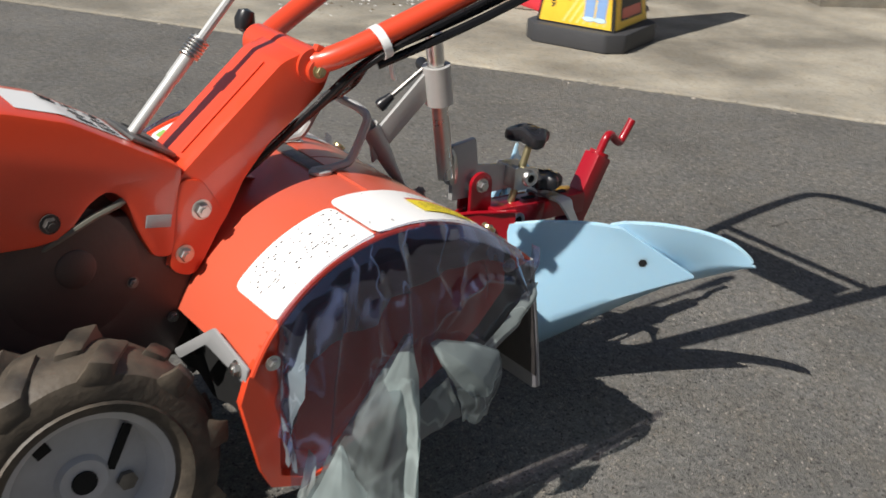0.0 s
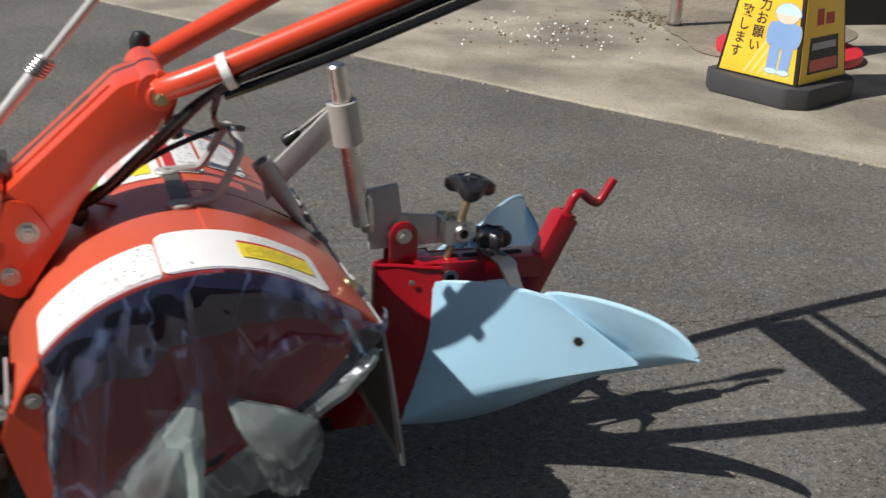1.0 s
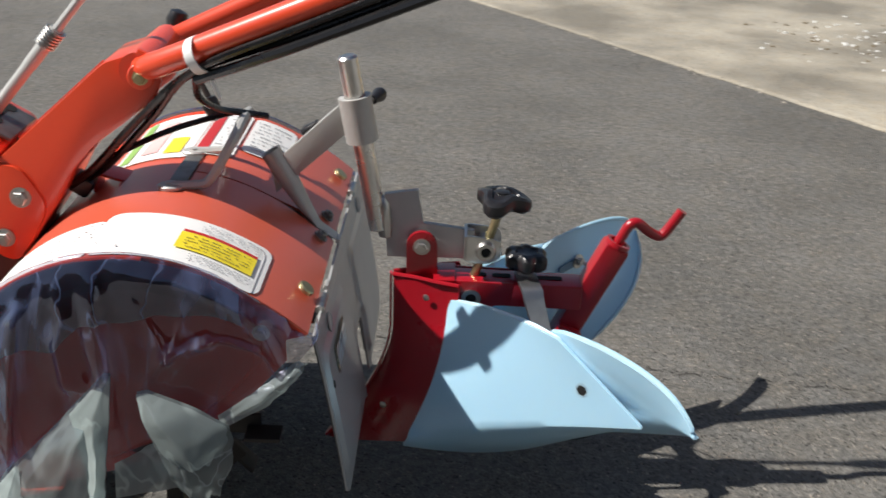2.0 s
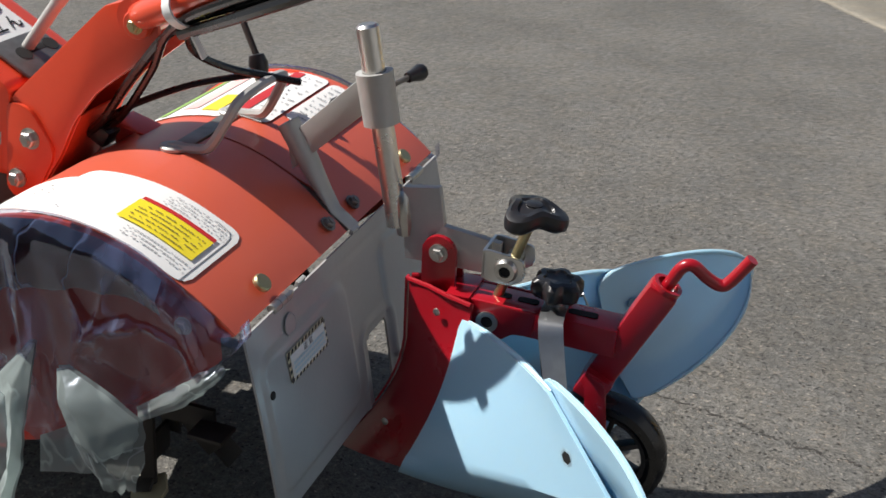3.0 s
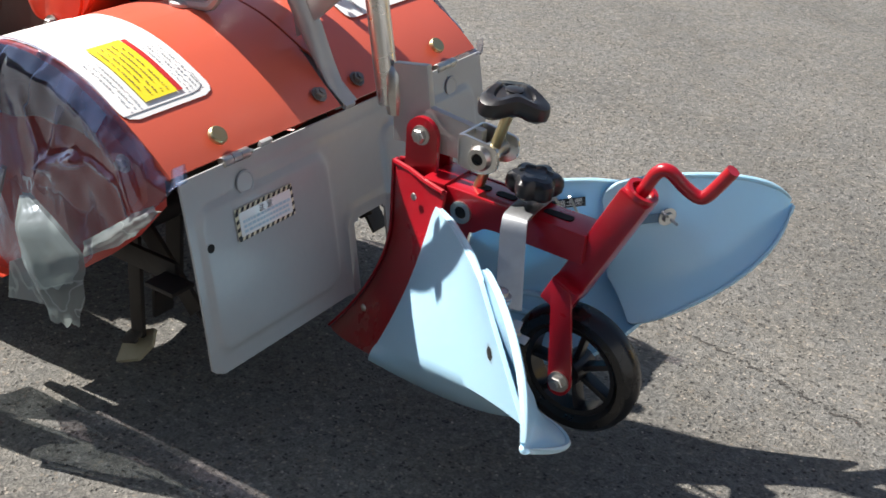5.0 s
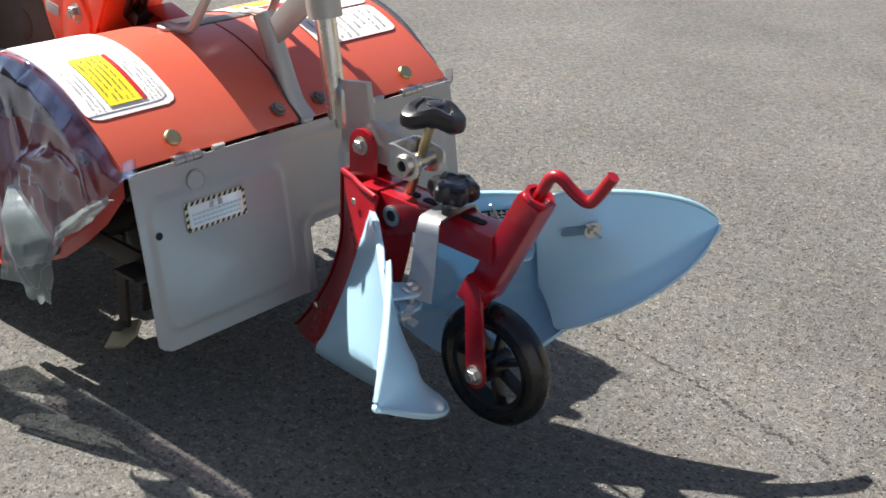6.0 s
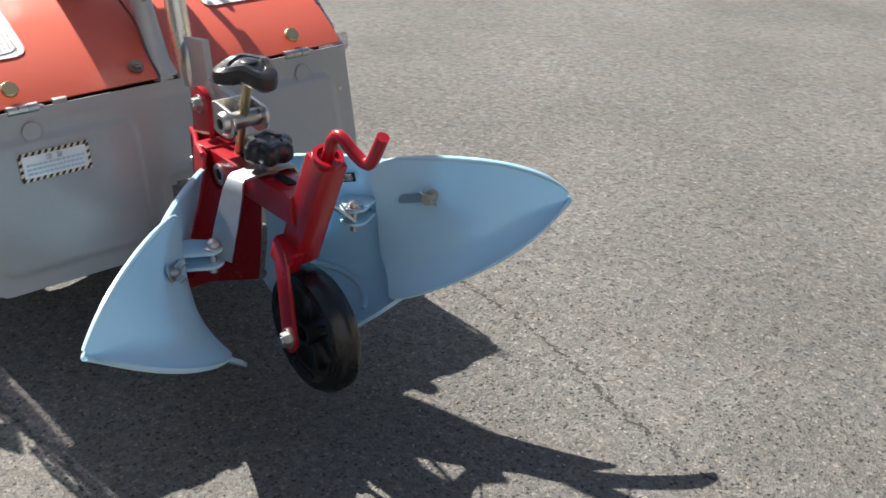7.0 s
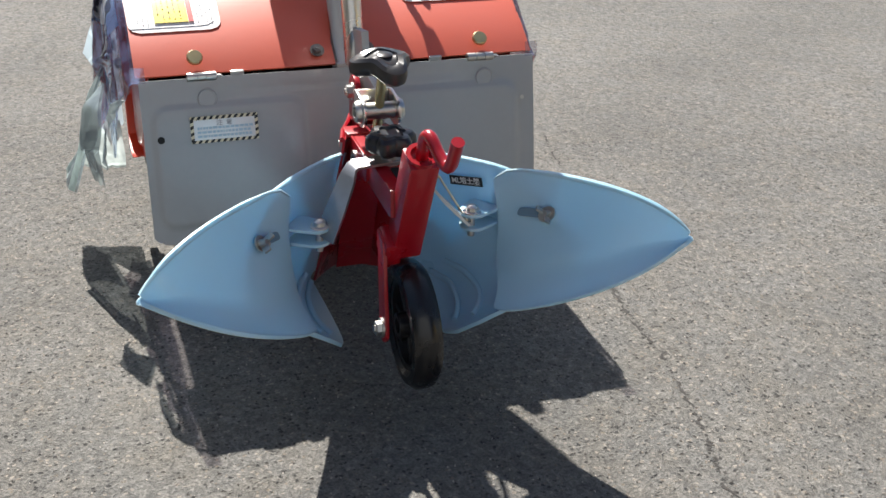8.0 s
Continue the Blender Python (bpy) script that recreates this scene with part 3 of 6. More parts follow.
ink_rows(cover, 0.668, 0.815, -0.247, -0.209, 5, 8, M_BINK, 0.0072, 0.72)
ink_rows(cover, 0.69, 0.83, -0.193, -0.168, 4, 9, M_GINK, 0.0062, 0.7)
ink_rows(cover, 0.69, 0.83, -0.275, -0.255, 3, 10, M_GINK, 0.0062, 0.7)
ink_rows(cover, 0.48, 0.56, -0.27, -0.20, 6, 11, M_GINK, 0.0062, 0.05)
# stickers on the right shoulder
white_label(0.33, 0.548, 0.06, 0.27, 3)
part("green_band", sheet(lambda u, v: cover_point(0.345 + 0.03 * u, 0.07 + 0.19 * v, 0.0026), 3, 3), M_GREEN, cover)
part("red_band", sheet(lambda u, v: cover_point(0.40 + 0.05 * u, 0.09 + 0.15 * v, 0.0026), 3, 3), M_PINK, cover)
part("amber_band", sheet(lambda u, v: cover_point(0.47 + 0.05 * u, 0.08 + 0.07 * v, 0.0026), 3, 3), M_YELLOW, cover)
white_label(0.556, 0.665, 0.07, 0.27, 4, out=0.005)
part("pink_band", sheet(lambda u, v: cover_point(0.562 + 0.03 * u, 0.075 + 0.19 * v, 0.006), 3, 3), M_LRED, cover)
ink_rows(cover, 0.60, 0.655, 0.08, 0.26, 12, 12, M_GINK, 0.006, 0.5)
white_label(0.675, 0.80, 0.11, 0.265, 6, out=0.005)
ink_rows(cover, 0.685, 0.79, 0.12, 0.255, 9, 13, M_GINK, 0.006, 0.6)

# rear edge bolts
for y in (-0.2055, 0.2055):
    m = aim(cover_point(0.955, y, 0.007), (0.66, 0, 0.75))
    part("rivet", lathe([(0.011, 0), (0.011, 0.004), (0.0095, 0.006), (0, 0.0062)], m, 16), M_BRASS, tiller)
for y in (-0.036, 0.036):
    bolt(cover_point(0.955, y, 0.006), (0.62, 0, 0.78), 0.0075, tiller, M_BOLT, "nut")

# ---- rear flap ----
def flap_point(y, z):
    """The grey flap hangs from the hinge, bellied a little."""
    k = (0.375 - z) / 0.215
    return Vector((0.0190 + 0.0370 * k + 0.002 * math.sin(math.pi * min(1, max(0, k))), y, z))


def flap_sheet():
    zt, zb = 0.3775, 0.152
    bm = bmesh.new()
    ny, nz = 144, 54
    g = {}

    def keep(y, z):
        ay = abs(y - Y0)
        if -0.025 < y < 0.040 and z < 0.243 and not (abs(y - 0.0075) > 0.0205 and z > 0.231 and math.hypot(abs(y - 0.0075) - 0.0205, z - 0.231) > 0.012):
            return False
        if ay > 0.254 and z < 0.180 and math.hypot(ay - 0.254, z - 0.180) > 0.0285:
            return False
        return True
    for i in range(ny + 1):
        for j in range(nz + 1):
            y = -0.284 + 0.566 * i / ny
            z = zb + (zt - zb) * j / nz
            ay = abs(y - Y0)
            # the lower corners are round
            if ay > 0.254 and z < 0.180 and math.hypot(ay - 0.254, z - 0.180) > 0.028:
                k = 0.028 / math.hypot(ay - 0.254, z - 0.180)
                y, z = Y0 + math.copysign(0.254 + (ay - 0.254) * k, y - Y0), 0.180 + (z - 0.180) * k
                ay = abs(y - Y0)
            p = flap_point(y, z)
            # a raised field with soft corners on each half
            if ay > 0.050:
                qa, qz = abs(ay - 0.158) - 0.083, abs(z - 0.259) - 0.061
                d = 0.025 - (math.hypot(max(qa, 0), max(qz, 0)) + min(0, max(qa, qz)))
                k = min(1, max(0, d / 0.007))
                p.x += 0.0042 * k * k * (3 - 2 * k)
            # an arched bead round the cut-out, and a shallow groove under the hinge line
            ring = math.hypot(max(0, abs(y - 0.0075) - 0.026), max(0, z - 0.236))
            p.x += 0.0026 * math.exp(-((ring - 0.022) / 0.0045) ** 2)
            p.x -= 0.0014 * math.exp(-((z - 0.358) / 0.003) ** 2) * min(1, max(0, (0.175 - ay) / 0.012))
            g[i, j] = bm.verts.new(p)
    for i in range(ny):
        for j in range(nz):
            y = -0.284 + 0.566 * (i + 0.5) / ny
            z = zb + (zt - zb) * (j + 0.5) / nz
            if keep(y, z):
                bm.faces.new((g[i, j], g[i + 1, j], g[i + 1, j + 1], g[i, j + 1]))
    bmesh.ops.delete(bm, geom=[v for v in bm.verts if not v.link_faces], context="VERTS")
    bmesh.ops.recalc_face_normals(bm, faces=bm.faces)
    bmesh.ops.solidify(bm, geom=list(bm.faces), thickness=0.003)
    return bm


flap = part("rear_flap", flap_sheet(), M_GREY, tiller, "grey pressed steel rear flap")
# thin dark mottled sheet behind the flap gives it a darker inner face
part("inner_sheet", sheet(lambda u, v: flap_point(-0.281 + 0.559 * u, 0.180 + 0.192 * v) - Vector((0.0045, 0, 0)), 48, 16, 0.001, lambda u, v: not (-0.034 < -0.281 + 0.559 * u < 0.049 and v < 0.40)), M_INNER, flap, "dark inner face")
for y in (-0.2, 0.2):
    barrel = [(0.0, -0.020), (0.0052, -0.020), (0.0062, -0.0192)]
    for k in range(-1, 2):
        barrel += [(0.0062, k * 0.0127 - 0.0058), (0.0062, k * 0.0127 + 0.0058), (0.0050, k * 0.0127 + 0.0061), (0.0050, k * 0.0127 + 0.0066)]
    barrel = barrel[:-2] + [(0.0062, 0.0192), (0.0052, 0.020), (0.0, 0.020)]
    part("hinge", join(lathe(barrel, aim((0.0165, y, 0.3782), (0, 1, 0)), 14), rod([(0.0165, y + 0.019, 0.3782), (0.0165, y + 0.0245, 0.3782), (0.0185, y + 0.0265, 0.3770)], 0.0024, 8)), M_ZINC, flap, "zinc hinge barrel with its pin")
    part("hinge_boss", lathe([(0.0135, 0), (0.0128, 0.0009), (0.0115, 0.0009), (0.0108, 0.0001), (0, 0.0001)], aim(flap_point(y + 0.005, 0.350) + Vector((0.0022, 0, 0)), (1, 0, 0.2)), 20), M_GREY, flap)
for y in (-0.152, -0.004, 0.132):
    part("spacer", box((0.005, 0.018, 0.007), pose(0.0165, y, 0.3805, 0, 20, 0), 0.001), M_SILVER, flap)
part("drain_hole", lathe([(0.005, 0), (0.005, 0.0006), (0, 0.0006)], aim(flap_point(-0.262, 0.30) + Vector((0.0045, 0, 0)), (1, 0, 0.2)), 12), M_HOLE, flap)
part("drain_hole", lathe([(0.003, 0), (0.003, 0.0006), (0, 0.0006)], aim(flap_point(0.262, 0.318) + Vector((0.0045, 0, 0)), (1, 0, 0.2)), 12), M_ZINC, flap)


def on_flap(y, z, out):
    p = flap_point(y, z)
    return p + Vector((0.0046 + out, 0, 0.001))


def flap_label(y0, y1, z0, z1):
    def quad(a, b, c, d, out, material, name):
        bm = sheet(lambda u, v: on_flap(a + (b - a) * u, c + (d - c) * v, out), 4, 3)
        return part(name, bm, material, flap, smooth=0)
    quad(y0, y1, z0, z1, 0.0010, M_CREAM, "label_border")
    rng = random.Random(2)
    bm = bmesh.new()
    n = 11
    for k in range(n):      # slanting black stripes on the border
        for za, zb in ((z0, z0 + 0.0045), (z1 - 0.0045, z1)):
            a = y0 + (y1 - y0) * k / n
            w = (y1 - y0) / n * 0.5
            bm.faces.new([bm.verts.new(on_flap(*q, 0.0016)) for q in ((a, za), (a + w, za), (a + w + 0.003, zb), (a + 0.003, zb))])
    for k in range(4):
        for ya, yb in ((y0, y0 + 0.0045), (y1 - 0.0045, y1)):
            a = z0 + (z1 - z0) * (k + 0.2) / 4.2
            bm.faces.new([bm.verts.new(on_flap(*q, 0.0016)) for q in ((ya, a), (yb, a + 0.002), (yb, a + 0.006), (ya, a + 0.004))])
    tagged(part("striped_border", bm, M_INK, flap, smooth=0), kind="stuff")
    quad(y0 + 0.0045, y1 - 0.0045, z0 + 0.0045, z1 - 0.0045, 0.0022, M_GLOSSY, "label_field")
    bm = bmesh.new()
    for r in range(3):
        z = z0 + 0.008 + r * 0.0055
        a = y0 + 0.009
        while a < y1 - 0.012:
            w = rng.uniform(0.002, 0.006)
            bm.faces.new([bm.verts.new(on_flap(*q, 0.0028)) for q in ((a, z), (a + w, z), (a + w, z + 0.003), (a, z + 0.003))])
            a += w + 0.0012
    tagged(part("small_print", bm, M_LBLUE, flap, smooth=0), kind="stuff")
    m = Matrix.Translation(on_flap((y0 + y1) / 2, z1 - 0.0095, 0.003)) @ Matrix(((0, 0, 1, 0), (1, 0, 0, 0), (0, 1, 0, 0), (0, 0, 0, 1))) @ pose(0, 0, 0, -9)
    words("\u6ce8  \u610f", 0.0085, m, M_GINK, flap)


flap_label(-0.222, -0.130, 0.291, 0.327)

# ---- lifting handle on the cover ----
hook = part("lifting_handle", rod(smooth_path([(-0.195, -0.062, 0.474), (-0.165, -0.062, 0.476), (-0.146, -0.060, 0.482), (-0.125, -0.056, 0.515), (-0.112, -0.045, 0.540),
    (-0.112, 0.02, 0.545), (-0.112, 0.065, 0.540), (-0.125, 0.074, 0.515), (-0.146, 0.077, 0.482), (-0.165, 0.078, 0.476), (-0.195, 0.078, 0.474)], 5), 0.0065, 8), M_SILVER, tiller, "grey bent rod handle")
for y in (-0.062, 0.078):
    part("handle_foot", lathe([(0.0, -0.003), (0.014, -0.003), (0.0145, 0.001), (0.0125, 0.003), (0.006, 0.0035), (0.0055, 0.006), (0, 0.0065)], pose(-0.196, y, 0.4735) @ Matrix.Diagonal((1.25, 1, 1, 1)), 20), M_SILVER, hook)
part("handle_plate", box((0.024, 0.118, 0.004), pose(-0.192, 0.008, 0.4712), 0.001), M_BOLT, hook)

# ---- hitch arm and collar ----
def flat_tube(rows, n=20):
    """A tube in the middle plane that flattens on its way: ((x, z), half width, half depth)."""
    bm = bmesh.new()
    d = Vector((0.083, 0, -0.135)).normalized()
    up = Vector((-d.z, 0, d.x))
    rings = [[bm.verts.new(Vector((c[0], 0.003, c[1])) + up * (h * math.cos(a)) + Vector((0, w * math.sin(a), 0))) for a in (2 * math.pi * k / n for k in range(n))] for c, w, h in rows]
    for a, b in zip(rings, rings[1:]):
        for k in range(n):
            bm.faces.new((a[k], a[(k + 1) % n], b[(k + 1) % n], b[k]))
    bm.faces.new(rings[-1])
    bm.faces.new(rings[0])
    bmesh.ops.recalc_face_normals(bm, faces=bm.faces)
    return bm



arm = part("hitch_arm", join(
    flat_tube([((-0.058, 0.472), 0.0112, 0.0112), ((-0.0745, 0.503), 0.0112, 0.0112), ((-0.075, 0.504), 0.0142, 0.0142), ((-0.050, 0.462), 0.0142, 0.0142), ((-0.028, 0.424), 0.0140, 0.0085), ((-0.012, 0.400), 0.0130, 0.0040), ((0.004, 0.3885), 0.0125, 0.0025), ((0.014, 0.3815), 0.0125, 0.0025)]),
    slab([(-0.068, 0.445), (-0.075, 0.485), (0.024, 0.577), (0.036, 0.54)], "y", -0.002, 0.005)), M_SILVER, tiller, "grey welded hitch arm")
PT, PB = Vector((0.030, -0.004, 0.640)), Vector((0.073, 0.0, 0.396))
pd = (PB - PT).normalized()
part("collar", lathe([(0.0145, 0), (0.022, 0), (0.022, 0.062), (0.0145, 0.062)], aim(PT + pd * 0.117, -pd), 24, True), M_SILVER, tiller, "grey steel collar")
for a, b in (((0.047, 0.016, 0.562), (0.066, 0.070, 0.567)), ((0.036, 0.020, 0.578), (-0.026, 0.041, 0.522))):
    a, b = Vector(a), Vector(b)
    pin = part("locking_pin", rod([a, b], 0.0035, 8), M_BOLT, tiller)
    part("pin_knob", lathe([(0.0, 0), (0.0065, 0.001), (0.0075, 0.010), (0.0105, 0.022), (0.0095, 0.028), (0, 0.030)], aim(b - (b - a).normalized() * 0.02, b - a), 14), M_BLACK, pin)

# ---- wheels ----
def tyre(cx, cy, r, name_parent):
    m = aim((cx, cy, r), (0, 1, 0)) @ Matrix.Scale(r / 0.180, 4)
    half = [(0.098, 0.030), (0.103, 0.043), (0.111, 0.049), (0.117, 0.0510), (0.119, 0.047), (0.136, 0.0485), (0.149, 0.045), (0.156, 0.036), (0.160, 0.018)]
    bm = lathe([(r_, -h_) for r_, h_ in half] + [(0.161, 0)] + half[::-1], m, 48, True)
    n = 10
    base = box((0.034, 0.044, 0.060), Matrix.Identity(4), 0.009)
    for v in base.verts:      # V-shaped lugs lean along the tread, narrower at the top
        v.co.y = v.co.y * (0.75 if v.co.x > 0 else 1.1) + 0.7 * (v.co.z + 0.02)
        v.co.x -= 5.0 * max(0, v.co.z) ** 2
    lug = part("lug", base, M_TYRE, None)
    for k in range(n):
        for s in (-1, 1):
            a = 2 * math.pi * (k + (0.5 if s > 0 else 0)) / n
            ob = lug if k == 0 and s < 0 else new("lug", lug.data)
            ob.matrix_world = m @ Matrix.Rotation(a, 4, "Z") @ pose(0.1505, 0, s * 0.018) @ (Matrix.Identity(4) if s > 0 else pose(0, 0, 0, 180))
            hang(ob, name_parent)
    return part("tyre", bm, M_TYRE, name_parent, "muddy black lugged tyre", smooth=30)


for sgn, cy in ((-1, -0.200), (1, 0.186)):
    WX, WZ = -0.610, 0.193
    wheel = part("wheel", lathe([(0.0, 0.0), (0.030, 0.0), (0.034, -0.004), (0.087, -0.010), (0.092, 0.02), (0.106, 0.024), (0.111, 0.032), (0.107, 0.037), (0.096, 0.033), (0.085, 0.0),
        (0.034, 0.006), (0.030, 0.014), (0.0, 0.014)], aim((WX, cy, WZ), (0, sgn, 0)), 48), M_RIM, tiller, "white painted steel wheel")
    tyre(WX, cy, WZ, wheel)
    part("hub_bore", lathe([(0.016, 0.0), (0.016, 0.003), (0.0, 0.003)], aim((WX, cy + sgn * 0.014, WZ), (0, sgn, 0)), 16), M_HOLE, wheel)
    part("hub_nut", lathe([(0.013, 0.0), (0.013, 0.008), (0.0, 0.009)], aim((WX + 0.055, cy + sgn * 0.004, WZ - 0.020), (0, sgn, 0)), 6), M_BOLT, wheel)
    part("wheel_slot", box((0.013, 0.004, 0.062), pose(WX + 0.048, cy + sgn * 0.005, WZ + 0.030, 0, 25, 0), 0.001), M_HOLE, wheel)
    part("wheel_slot", box((0.02, 0.004, 0.02), pose(WX - 0.045, cy + sgn * 0.003, WZ + 0.055, 0, -30, 0), 0.001), M_HOLE, wheel)
part("axle", rod([(-0.610, -0.20, 0.193), (-0.610, 0.19, 0.193)], 0.016, 14), M_DARK, tiller)

# ---- gearbox, chassis and rotor under the covers ----
part("gearbox", join(slab(rounded([(-0.75, 0.14), (-0.70, 0.10), (-0.52, 0.11), (-0.40, 0.30), (-0.38, 0.44), (-0.50, 0.47), (-0.78, 0.47)], 0.03, 3), "y", -0.075, 0.06, 0.01),
    lathe([(0.026, 0), (0.026, 0.004), (0.023, 0.006), (0, 0.006)], aim((-0.555, -0.074, 0.408), (0, -1, 0)), 28),
    lathe([(0.090, 0), (0.088, 0.004), (0.080, 0.006), (0, 0.006)], aim((-0.560, -0.071, 0.400), (0, -1, 0)), 40),
    lathe([(0.050, 0), (0.050, 0.009), (0.046, 0.011), (0, 0.011)], aim((-0.66, -0.07, 0.27), (0, -1, 0)), 28)), M_CAST, tiller, "dark brown cast gearbox")
for x, z in ((-0.66, 0.42), (-0.66, 0.24), (-0.60, 0.18), (-0.43, 0.31), (-0.483, 0.373)):
    bolt((x, -0.076, z), (0, -1, 0), 0.006, tiller, M_BOLT)
part("hose", rod(smooth_path([(-0.600, -0.070, 0.436), (-0.570, -0.080, 0.455), (-0.531, -0.082, 0.474), (-0.490, -0.078, 0.488), (-0.470, -0.060, 0.500)], 6), 0.0050, 8), M_HOSE, tiller, "pale grey hose")
part("chain_case", slab(rounded([(-0.46, 0.24), (-0.40, 0.34), (-0.18, 0.30), (-0.14, 0.22), (-0.20, 0.16)], 0.03, 3), "y", -0.035, 0.035, 0.008), M_DARK, tiller)
part("engine_block", join(box((0.36, 0.28, 0.24), pose(-0.91, 0, 0.43), 0.03), *[box((0.30, 0.31, 0.006), pose(-0.90, 0, 0.34 + 0.022 * k), 0.001) for k in range(8)]), M_DARK, tiller)
part("front_stand", rod([(-1.05, -0.09, 0.3), (-1.10, -0.09, 0.012), (-1.10, 0.09, 0.012), (-1.05, 0.09, 0.3)], 0.012, 10), M_DARK, tiller)
part("rotor_shaft", rod([(-0.2, -0.27, 0.215), (-0.2, 0.27, 0.215)], 0.02, 12), M_DARK, tiller)
for k, y in enumerate((-0.22, -0.15, -0.09, 0.09, 0.15, 0.22)):
    for h in (0, 180):
        a = h + k * 47
        part("tine", join(box((0.13, 0.007, 0.028), pose(-0.2, y, 0.215, 0, a, 0) @ pose(0.075, 0, 0), 0.002),
            box((0.045, 0.035, 0.006), pose(-0.2, y, 0.215, 0, a, 0) @ pose(0.145, 0.018 if k % 2 else -0.018, -0.004), 0.002)), M_DARK, tiller)
# the tine that hangs lowest; its bent tip is worn, its pale tan paints in sunlight
low_tine = part("tine", join(box((0.022, 0.007, 0.150), pose(-0.190, -0.172, 0.128, 0, 2, 0), 0.002), box((0.028, 0.022, 0.006), pose(-0.195, -0.180, 0.054, 24, -20, 0), 0.002)), M_DARK, tiller)
part("tine_tip", slab([(-0.027, -0.022), (0.010, -0.026), (0.028, -0.008), (0.026, 0.018), (-0.021, 0.023)], "z", -0.003, 0.003, 0.001), M_TINE, low_tine, "worn steel tip in a pale sunlit tone").data.transform(pose(-0.193, -0.176, 0.040, 28, -24, 20))

# ---- body cover, column ----
body = part("body_cover", slab(rounded([(-0.95, 0.62), (-0.78, 0.635), (-0.626, 0.622), (-0.55, 0.600), (-0.41, 0.522), (-0.425, 0.40), (-0.455, 0.402), (-0.477, 0.445), (-0.490, 0.490),
    (-0.510, 0.505), (-0.535, 0.490), (-0.562, 0.455), (-0.60, 0.448), (-0.95, 0.46)], 0.012, 3), "y", -0.085, 0.075, 0.012), M_ORANGE, tiller, "orange bodywork over the gearbox")
part("shift_gate", box((0.066, 0.096, 0.006), pose(-0.434, -0.003, 0.5405, 0, 29.1, 0), 0.003), M_BOLT, body, "dark grey shift gate")
part("gate_slot", box((0.010, 0.044, 0.002), pose(-0.4365, 0.006, 0.5447, 0, 29.1, 0), 0.0005), M_HOLE, body)
for y in (-0.020, 0.032):
    part("gate_hole", lathe([(0.011, 0), (0.011, 0.0012), (0, 0.0012)], aim((-0.4352, y, 0.5442), (0.487, 0, 0.873)), 18), M_HOLE, body)


def body_top(x, y, out):
    """A point on the top of the bodywork, where its label lies."""
    k = (x + 0.55) / 0.14 if x > -0.55 else (x + 0.55) / 0.076
    z, n = (0.600 - 0.078 * k, Vector((0.487, 0, 0.873))) if x > -0.55 else (0.600 - 0.022 * k, Vector((0.278, 0, 0.960)))
    return Vector((x, y, z)) + n * out


glab = part("gate_label", sheet(lambda u, v: body_top(-0.604 + 0.136 * u, -0.054 + 0.100 * v, 0.0012), 17, 2), M_WHITE, body, "white shift pattern label")
for col, y in (("\u8d70\u884c", -0.036), ("\u4e2d\u7acb", -0.004), ("\u8015\u3046\u3093", 0.028)):
    for k, ch in enumerate(col):
        x = -0.487 - 0.028 * (len(col) - 1 - k)
        words(ch, 0.026, Matrix.Translation(body_top(x, y, 0.0022)) @ Matrix(((0, -0.873, 0.487, 0), (1, 0, 0, 0), (0, 0.487, 0.873, 0), (0, 0, 0, 1))), M_INK, glab)
part("small_label", box((0.034, 0.0012, 0.017), pose(-0.448, -0.0862, 0.455, 0, 8, 0), 0.0003), M_GREY, body)
bolt((-0.585, -0.086, 0.478), (0, -1, 0), 0.0095, body, M_DARK)

SIDE_OF_COLUMN = rounded([(-0.437, 0.385), (-0.414, 0.508), (-0.266, 0.640), (-0.225, 0.653), (-0.192, 0.622), (-0.203, 0.596), (-0.234, 0.571), (-0.287, 0.531), (-0.323, 0.489), (-0.349, 0.440), (-0.374, 0.405), (-0.398, 0.368)], 0.010, 3)
column = part("handle_column", join(
    slab(rounded([(-0.437, 0.385), (-0.414, 0.508), (-0.266, 0.640), (-0.225, 0.653), (-0.205, 0.634), (-0.225, 0.643), (-0.262, 0.631), (-0.406, 0.503), (-0.428, 0.388)], 0.004, 2), "y", -0.076, 0.026, 0.003),
    slab(SIDE_OF_COLUMN, "y", -0.079, -0.072, 0.0025), slab(SIDE_OF_COLUMN, "y", 0.022, 0.029, 0.0025),
    slab([(-0.395, 0.372), (-0.345, 0.446), (-0.318, 0.495), (-0.321, 0.497), (-0.349, 0.449), (-0.399, 0.375)], "y", -0.072, 0.022, 0.001),
    slab(rounded([(-0.436, 0.380), (-0.418, 0.505), (-0.385, 0.50), (-0.352, 0.445), (-0.40, 0.365)], 0.02, 4), "y", -0.084, -0.077, 0.002)), M_ORANGE, tiller, "orange channel-shaped handle column")
part("column_rib", slab([(-0.395, 0.5260), (-0.275, 0.6330), (-0.276, 0.6344), (-0.396, 0.5274)], "y", -0.046, -0.040, 0.0003), M_ORANGE, column)
bolt((-0.388, -0.083, 0.459), (0, -1, 0), 0.0105, column)
bolt((-0.414, -0.085, 0.402), (0, -1, 0), 0.0095, column)
part("cross_tube", join(rod([(-0.222, -0.084, 0.632), (-0.222, 0.075, 0.632)], 0.0235, 20), lathe([(0.0, 0), (0.017, 0), (0.017, 0.006), (0.0155, 0.0075), (0, 0.0075)], aim((-0.217, -0.083, 0.626), (0, -1, 0)), 24), box((0.034, 0.012, 0.010), pose(-0.205, -0.084, 0.650, 0, 25, 0), 0.003)), M_ORANGE, column)
bolt((-0.217, -0.0905, 0.626), (0, -1, 0), 0.0075, column, M_BRASS)

